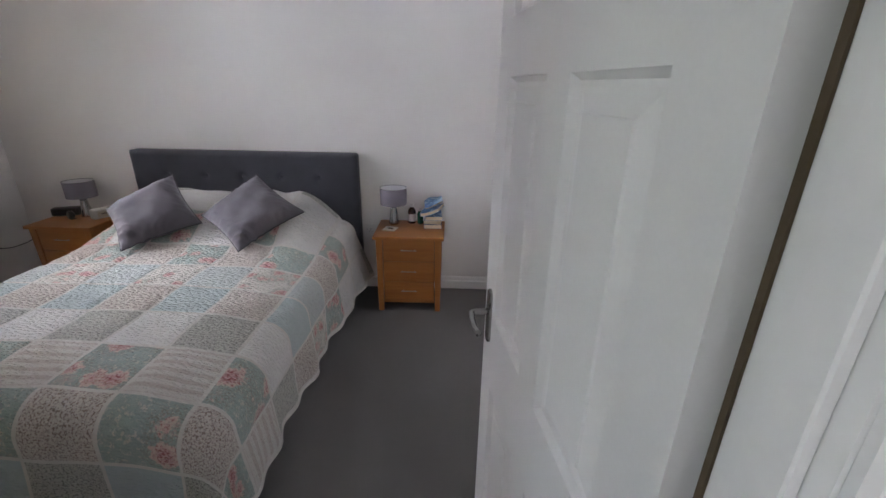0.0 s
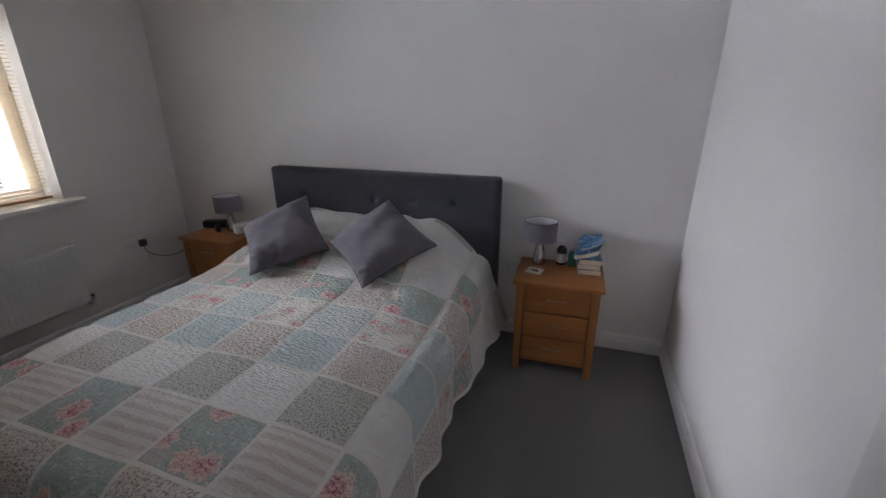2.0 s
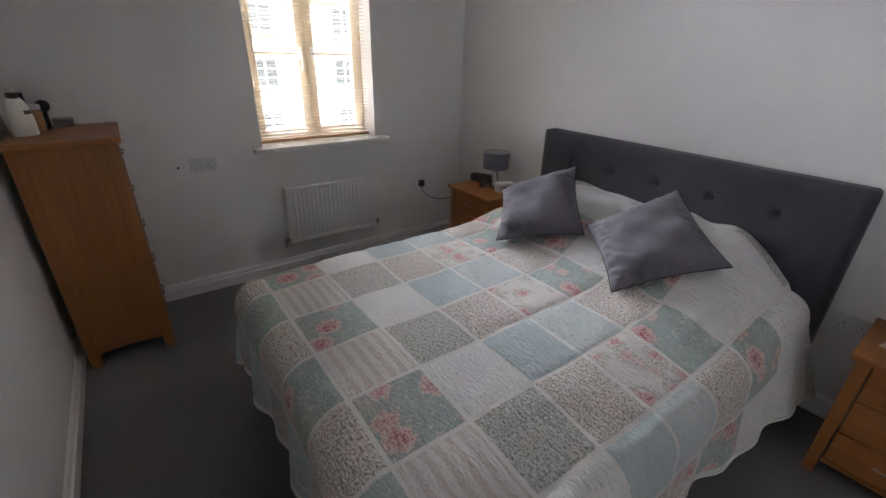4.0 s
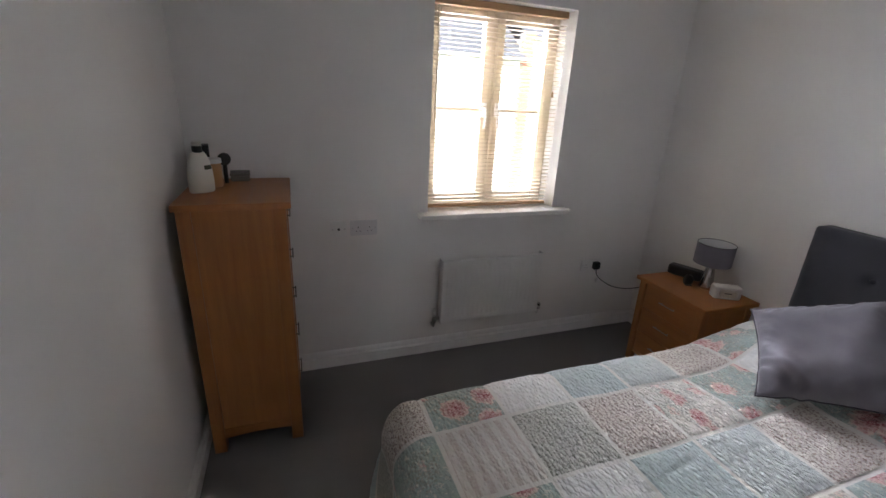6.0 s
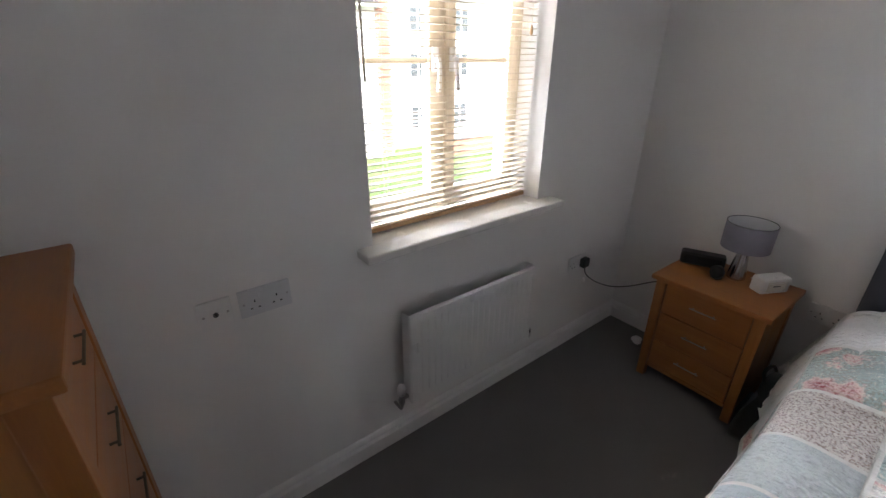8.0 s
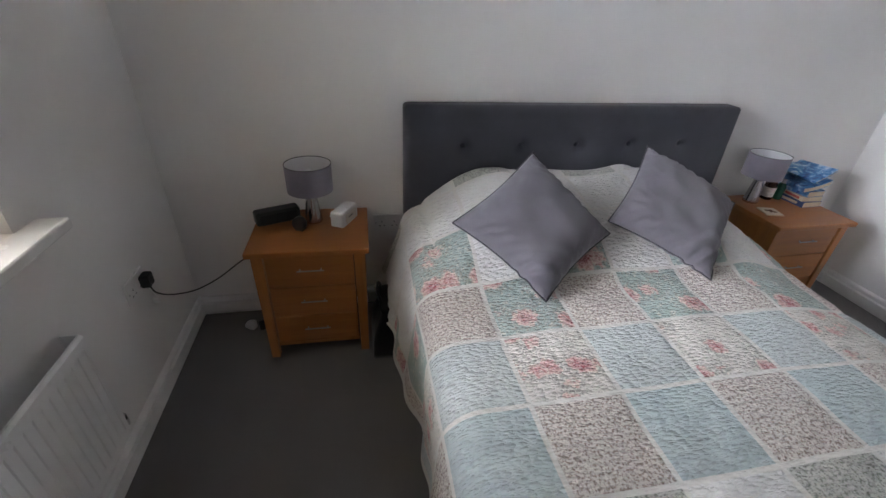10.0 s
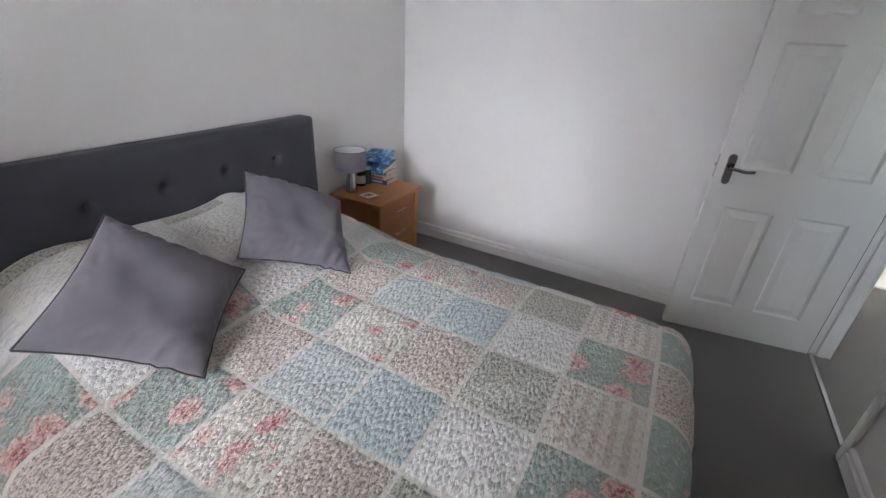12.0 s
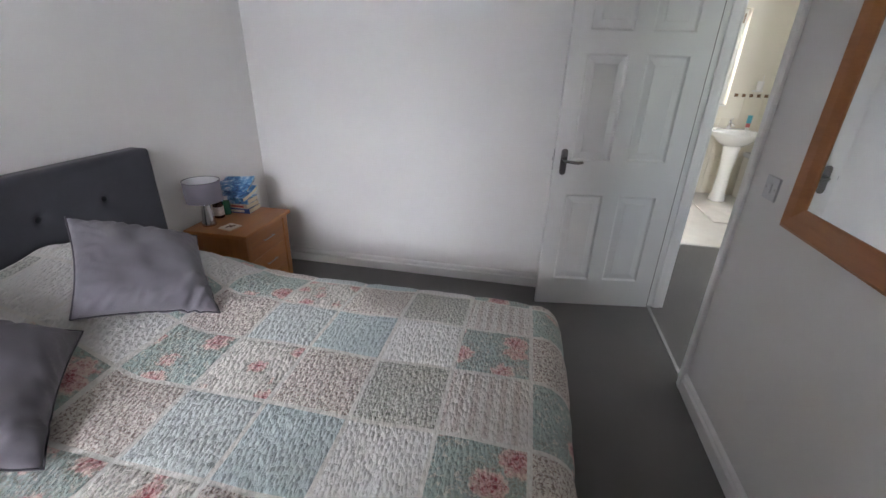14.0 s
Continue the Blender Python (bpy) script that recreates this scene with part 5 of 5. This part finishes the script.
b.transform(Matrix.Translation((0, 0, 0.105)) @ Matrix.Rotation(radians(90), 4, "Y"))
part("head", b, plastic_black, rnd, smooth=True)
part("handle", tube([(0, 0, 0), (0, 0, 0.08)], 0.009, 10), plastic_black, rnd, smooth=True)
tin = thing("glass_dish", pose(-2.80, 0.490, 1.140, 0, 0, 5), "low grey glass dish on the chest", "dish")
part("bowl", box(-0.050, 0.050, -0.040, 0.040, 0, 0.026, 0.008, 3), varied("smoky_glass", (0.24, 0.22, 0.20), 0.1, 20, 0.12), tin)
part("lid", box(-0.052, 0.052, -0.042, 0.042, 0.027, 0.036, 0.003), varied("smoky_lid", (0.24, 0.23, 0.21), 0.1, 20, 0.15), tin)

# ---- bathroom beyond the landing ----
tiling = thing("wall_tiling", pose(BX, -1.2, 0), "cream glazed wall tiles with a dotted mosaic border", "tiling")
tiling["kind"] = "structure"
tile_me = None
for j in range(11):
    for k in range(5):
        y, z = 0.10 - 0.2 * j, 0.235 * k
        if z + 0.235 > BWIN[2] - 0.01 and BWIN[0] - 1e-3 < y - 1.2 + 0.2 and y - 1.2 < BWIN[1]:
            continue
        m = Matrix.Translation((-0.008, y, z + 0.002))
        if tile_me is None:
            tile_me = part("tile", box(0, 0.0075, 0.002, 0.198, 0.0, 0.231, 0.0015, 1), tile_mat, tiling, m=m).data
        else:
            ob = new("tile", tile_me)
            ob.parent, ob.matrix_local = tiling, m
for j in range(28):
    y = -0.02 - 0.04 * j
    if y + 0.05 - 1.2 > BWIN[0]:
        continue
    part("mosaic_tile", box(-0.009, -0.0005, y + 0.002, y + 0.038, 1.184, 1.220, 0.001, 1), varied("brown_mosaic", (0.20, 0.13, 0.08), 0.2, 30, 0.2) if j % 2 == 0 else tile_mat, tiling)
ceramic = varied("white_ceramic", (0.80, 0.80, 0.78), 0.02, 4, 0.12)
bas = thing("washbasin", pose(3.66, -1.20, 0), "white pedestal washbasin with a chrome mixer tap", "washbasin")
part("bowl", lathe([(0, 0.64), (0.08, 0.645), (0.17, 0.70), (0.235, 0.765), (0.262, 0.795), (0.265, 0.815), (0.255, 0.825), (0.225, 0.818), (0.18, 0.745), (0.08, 0.705), (0, 0.70)], 40, 0.92, 1.0), ceramic, bas, smooth=True)
part("ledge", box(0.13, 0.288, -0.22, 0.22, 0.745, 0.828, 0.02, 3), ceramic, bas)
part("pedestal", lathe([(0, 0), (0.105, 0), (0.108, 0.02), (0.085, 0.10), (0.078, 0.35), (0.098, 0.60), (0.115, 0.68), (0, 0.68)], 32, 0.95, 0.85), ceramic, bas, smooth=True)
tap = lathe([(0, 0.826), (0.022, 0.826), (0.020, 0.87), (0.018, 0.92), (0, 0.925)], 20, shift=(0.19, 0.02, 0))
tube([(0.19, 0.02, 0.885), (0.12, 0.02, 0.895), (0.075, 0.02, 0.875)], 0.011, 10, tap)
tube([(0.19, 0.02, 0.925), (0.13, 0.02, 0.955)], 0.007, 8, tap)
part("tap", tap, chrome, bas, "chrome mixer tap", smooth=True)
tb = thing("toothpaste_tube", pose(3.83, -1.37, 0.828), "upright blue and pink tube on the basin ledge", "tube")
part("cap", lathe([(0, 0), (0.018, 0), (0.018, 0.028), (0, 0.03)], 18), plastic_white, tb)
part("body", box(-0.010, 0.010, -0.022, 0.022, 0.028, 0.075, 0.005), varied("pink_tube", (0.55, 0.16, 0.16), 0.1, 20, 0.4), tb)
part("blue_body", box(-0.0095, 0.0095, -0.024, 0.024, 0.074, 0.165, 0.004), varied("aqua_tube", (0.10, 0.42, 0.52), 0.15, 20, 0.4), tb)
gl = thing("glass_holder", pose(BX, -1.40, 1.255), "small wall-mounted glass tumbler holder", "tumbler holder")
part("bracket", box(-0.05, 0, -0.05, 0.05, -0.01, 0.01, 0.004), plastic_white, gl)
part("tumbler", lathe([(0, 0.0), (0.030, 0.0), (0.034, 0.11), (0.032, 0.11), (0.028, 0.006), (0, 0.006)], 24, shift=(-0.05, 0, 0.0)), plastic_white, gl, smooth=True)
part("brush", tube([(-0.05, 0, 0.01), (-0.045, -0.02, 0.17)], 0.004, 8), plastic_white, gl)
tub = thing("bath", pose(3.42, -1.90, 0), "white bath with a cream side panel", "bath")
part("panel", box(-0.50, 0.50, 0.40, 0.425, 0.0, 0.50, 0.004), bath_paint, tub)
part("rim", box(-0.52, 0.52, -0.39, 0.44, 0.50, 0.555, 0.022, 3), ceramic, tub)
mat_ = thing("bath_mat", pose(3.05, -1.05, 0), "pale grey bath mat on the bathroom floor", "bath mat")
part("tufting", box(-0.32, 0.32, -0.24, 0.20, 0, 0.014, 0.006), make_fabric("bath_mat_pile", (0.55, 0.53, 0.50), 300, crease=0.2), mat_)
structure("threshold", box(2.0, 2.035, BY0, BY1, 0.0, 0.006, 0.0025), dull_metal, "metal threshold strip at the bathroom door", "threshold")
bm = bmesh.new()
for y0, y1 in ((BY0 - 0.06, BY0), (BY1, BY1 + 0.06)):
    add_box(bm, 1.985, 2.0, y0, y1, 0, 2.06, 0.003, 1)
add_box(bm, 1.985, 2.0, BY0 - 0.06, BY1 + 0.06, 2.0, 2.06, 0.003, 1)
structure("trim", bm, gloss_white, "white architrave of the bathroom doorway", "architrave")
w2 = thing("window_2", pose(BX + 0.12, (BWIN[0] + BWIN[1]) / 2, BWIN[2]), "white bathroom window with a tiled sill", "window", kind="structure")
hw = (BWIN[1] - BWIN[0]) / 2
fr = bmesh.new()
HH = BWIN[3] - BWIN[2]
for a, b_, c_, d_ in ((-hw, -hw + 0.06, 0, HH), (hw - 0.06, hw, 0, HH), (-hw + 0.06, hw - 0.06, 0, 0.06), (-hw + 0.06, hw - 0.06, HH - 0.06, HH)):
    add_box(fr, -0.03, 0.03, a, b_, c_, d_, 0.004, 1)
part("window_frame", fr, gloss_white, w2)
frost = bpy.data.materials.new("frosted_glass")
frost.use_nodes = True
fb = frost.node_tree.nodes["Principled BSDF"]
fb.inputs["Roughness"].default_value, fb.inputs["Transmission Weight"].default_value, fb.inputs["Base Color"].default_value = 0.35, 1.0, (0.95, 0.97, 0.97, 1)
pn = part("pane", box(-0.004, 0.004, -hw + 0.06, hw - 0.06, 0.06, HH - 0.06), frost, w2, "frosted pane")
pn.visible_shadow = False
part("window_sill", box(-0.125, -0.03, -hw, hw, 0.0, 0.02, 0.004), ceramic, w2)
curt = bmesh.new()
for k in range(5):
    add_box(curt, -0.05, -0.035, -hw + 0.02, hw - 0.02, HH - 0.06 - k * 0.02, HH - 0.045 - k * 0.02, 0.003, 1)
part("blind_stack", curt, varied("brown_blind", (0.22, 0.15, 0.10), 0.1, 20, 0.5), w2)

# ---- outside: lawn, road and the houses across the way ----
grass = varied("lawn", (0.10, 0.17, 0.035), 0.3, 1.3, 0.95, bump=0.5, fine=30, depth=0.03)
asphalt = varied("asphalt", (0.10, 0.10, 0.105), 0.15, 0.8, 0.9, bump=0.3, fine=80, depth=0.004)
paving = varied("paving", (0.34, 0.33, 0.31), 0.12, 2.0, 0.9, bump=0.2, fine=40, depth=0.004)
render_white = varied("white_render", (0.72, 0.71, 0.69), 0.05, 0.6, 0.85, bump=0.3, fine=30, depth=0.004)
slate = varied("grey_roof_tile", (0.075, 0.077, 0.085), 0.2, 2.0, 0.7, bump=0.3, fine=14, depth=0.01)
red_brick = varied("red_brick", (0.40, 0.17, 0.11), 0.2, 6.0, 0.85, bump=0.2, fine=40, depth=0.003)
dark_pane = varied("far_window_pane", (0.085, 0.092, 0.10), 0.2, 2.0, 0.08)
structure("ground", box(-400, 400, -400, 400, GROUND - 0.4, GROUND), grass, "mown grass around the houses", "lawn")
structure("road", box(-12.8, -6.5, -80, 80, GROUND - 0.02, GROUND + 0.03), asphalt, "grey tarmac road below the window", "road")
structure("pavement", box(-14.4, -12.8, -80, 80, GROUND - 0.02, GROUND + 0.12, 0.02), paving, "pale paved footway beyond the road", "pavement")
structure("pavement", box(-6.5, -4.9, -80, 80, GROUND - 0.02, GROUND + 0.12, 0.02), paving, "pale paved footway below the window", "pavement")
bw = thing("garden_wall", pose(-19.6, 20, GROUND), "low red brick garden wall before the houses", "wall")
part("brickwork", box(-0.11, 0.11, -6, 14, 0, 0.75), red_brick, bw)
part("coping", box(-0.15, 0.15, -6.05, 14.05, 0.75, 0.83, 0.01), paving, bw)


def far_window(parent, x, y, z, w, h):
    """A small-paned window in a far facade, with its frame, bars and sill."""
    f = bmesh.new()
    t = 0.06
    for a, b, c, d in ((y - w / 2, y - w / 2 + t, z - h / 2, z + h / 2), (y + w / 2 - t, y + w / 2, z - h / 2, z + h / 2), (y - w / 2 + t, y + w / 2 - t, z - h / 2, z - h / 2 + t), (y - w / 2 + t, y + w / 2 - t, z + h / 2 - t, z + h / 2), (y - 0.04, y + 0.04, z - h / 2 + t, z + h / 2 - t)):
        add_box(f, x - 0.02, x + 0.03, a, b, c, d)
    for zz in (z - h / 6, z + h / 6):
        add_box(f, x - 0.015, x + 0.022, y - w / 2 + t, y - 0.04, zz - 0.018, zz + 0.018)
        add_box(f, x - 0.015, x + 0.022, y + 0.04, y + w / 2 - t, zz - 0.018, zz + 0.018)
    wn_ = part("window", f, gloss_white, parent)
    part("pane", box(x - 0.012, x + 0.004, y - w / 2 + 0.02, y + w / 2 - 0.02, z - h / 2 + 0.02, z + h / 2 - 0.02), dark_pane, wn_)
    part("sill", box(x, x + 0.14, y - w / 2 - 0.08, y + w / 2 + 0.08, z - h / 2 - 0.09, z - h / 2), paving, wn_)


def far_house(x, y0, y1, eave, ridge, win_y, label, rows=(2.72, 0.45, -1.95)):
    h = thing("house", pose(x, (y0 + y1) / 2, GROUND), label, "house", "houses across the road")
    inv = h.matrix_world.inverted()
    def hp(name, bm, material, lab=""):
        bm.transform(inv)
        return part(name, bm, material, h, lab)
    hp("wall", box(x - 8, x, y0, y1, GROUND, eave), render_white, "pale rendered front wall")
    bm = bmesh.new()
    over = 0.35
    sec = [(x + over, eave - 0.06), (x + over, eave + 0.04), (x - 4, ridge), (x - 8 - over, eave + 0.04), (x - 8 - over, eave - 0.06), (x - 4, ridge - 0.12)]
    a = [bm.verts.new((px, y0 - 0.2, pz)) for px, pz in sec]
    b = [bm.verts.new((px, y1 + 0.2, pz)) for px, pz in sec]
    for k in range(6):
        bm.faces.new((a[k], a[(k + 1) % 6], b[(k + 1) % 6], b[k]))
    bm.faces.new(a[::-1]), bm.faces.new(b)
    bmesh.ops.recalc_face_normals(bm, faces=bm.faces[:])
    n = 14
    for k in range(n):
        f0 = k / n
        px, pz = x + over + (-4 - over) * f0, eave + 0.04 + (ridge - eave - 0.04) * f0
        add_box(bm, px - 0.30, px + 0.01, y0 - 0.2, y1 + 0.2, pz + 0.0, pz + 0.035)
    hp("roof", bm, slate, "grey tiled pitched roof")
    hp("gutter", box(x + over, x + over + 0.11, y0 - 0.2, y1 + 0.2, eave - 0.10, eave), plastic_white)
    for yy in win_y:
        for zz in rows:
            far_window(h, 0.0, yy - (y0 + y1) / 2, zz - GROUND, 1.15, 1.25)
    return h


h1 = far_house(-22, -8, 12.3, 3.65, 6.6, (-5.5, -1.5, 2.6, 6.6, 10.55), "long pale rendered house with a grey tiled roof")
h2 = far_house(-22.6, 12.95, 30, 4.75, 7.9, (15.2, 18.2, 22.0, 26.0), "taller pale rendered house with a grey tiled roof", (3.3, 1.0, -1.75))
q = thing("brick_pier", pose(-22, 12.62, GROUND), "red brick pier between the two houses", "pier")
me = None
for k in range(66):
    for j in range(2):
        m = Matrix.Translation((0.05, -0.32 + (k % 2) * 0.105 + j * 0.33, 0.04 + k * 0.125))
        if me is None:
            ob = part("brick", box(-0.06, 0.06, 0, 0.31, 0, 0.11), red_brick, q, m=m)
            me = ob.data
        else:
            ob = new("brick", me)
            ob.parent = q
            ob.matrix_local = m
part("core", box(-0.25, 0.09, -0.31, 0.42, 0, 8.25), paving, q)


# bare trees on the lawn
bark = varied("grey_bark", (0.16, 0.13, 0.105), 0.25, 8, 0.9, bump=0.5, fine=40, depth=0.01)
def bare_tree(x, y, h, seed):
    rng = random.Random(seed)
    t = thing("tree", pose(x, y, GROUND), "bare winter tree standing on the lawn", "tree", "bare trees on the lawn")
    limbs = bmesh.new()
    def grow(p, d, length, r, depth, bm):
        pts = [p]
        for k in range(4):
            d = (d + Vector((rng.uniform(-1, 1), rng.uniform(-1, 1), rng.uniform(-0.3, 0.6))) * 0.16).normalized()
            pts.append(pts[-1] + d * length / 4)
        n = 6 if r > 0.03 else 4
        rings = []
        for k, q_ in enumerate(pts):
            rr = r * (1 - 0.11 * k)
            a = d.orthogonal().normalized()
            b = d.cross(a)
            rings.append([bm.verts.new(q_ + rr * (a * math.cos(2 * math.pi * j / n) + b * math.sin(2 * math.pi * j / n))) for j in range(n)])
        for a, b in zip(rings, rings[1:]):
            for j in range(n):
                bm.faces.new((a[j], a[(j + 1) % n], b[(j + 1) % n], b[j]))
        if depth:
            for k in range(rng.choice((2, 3, 3))):
                q_ = pts[rng.choice((2, 3, 4))]
                nd = (d + Vector((rng.uniform(-1, 1), rng.uniform(-1, 1), rng.uniform(-0.1, 0.8))) * 0.85).normalized()
                grow(q_, nd, length * rng.uniform(0.55, 0.75), r * 0.52, depth - 1, limbs)
    trunk = bmesh.new()
    grow(Vector((0, 0, 0)), Vector((0, 0, 1)), h * 0.42, h * 0.020, 5, trunk)
    part("trunk", trunk, bark, t)
    part("limbs", limbs, bark, t)


bare_tree(-16.5, 17.5, 7.5, 3)
bare_tree(-17.2, 24.0, 8.5, 8)
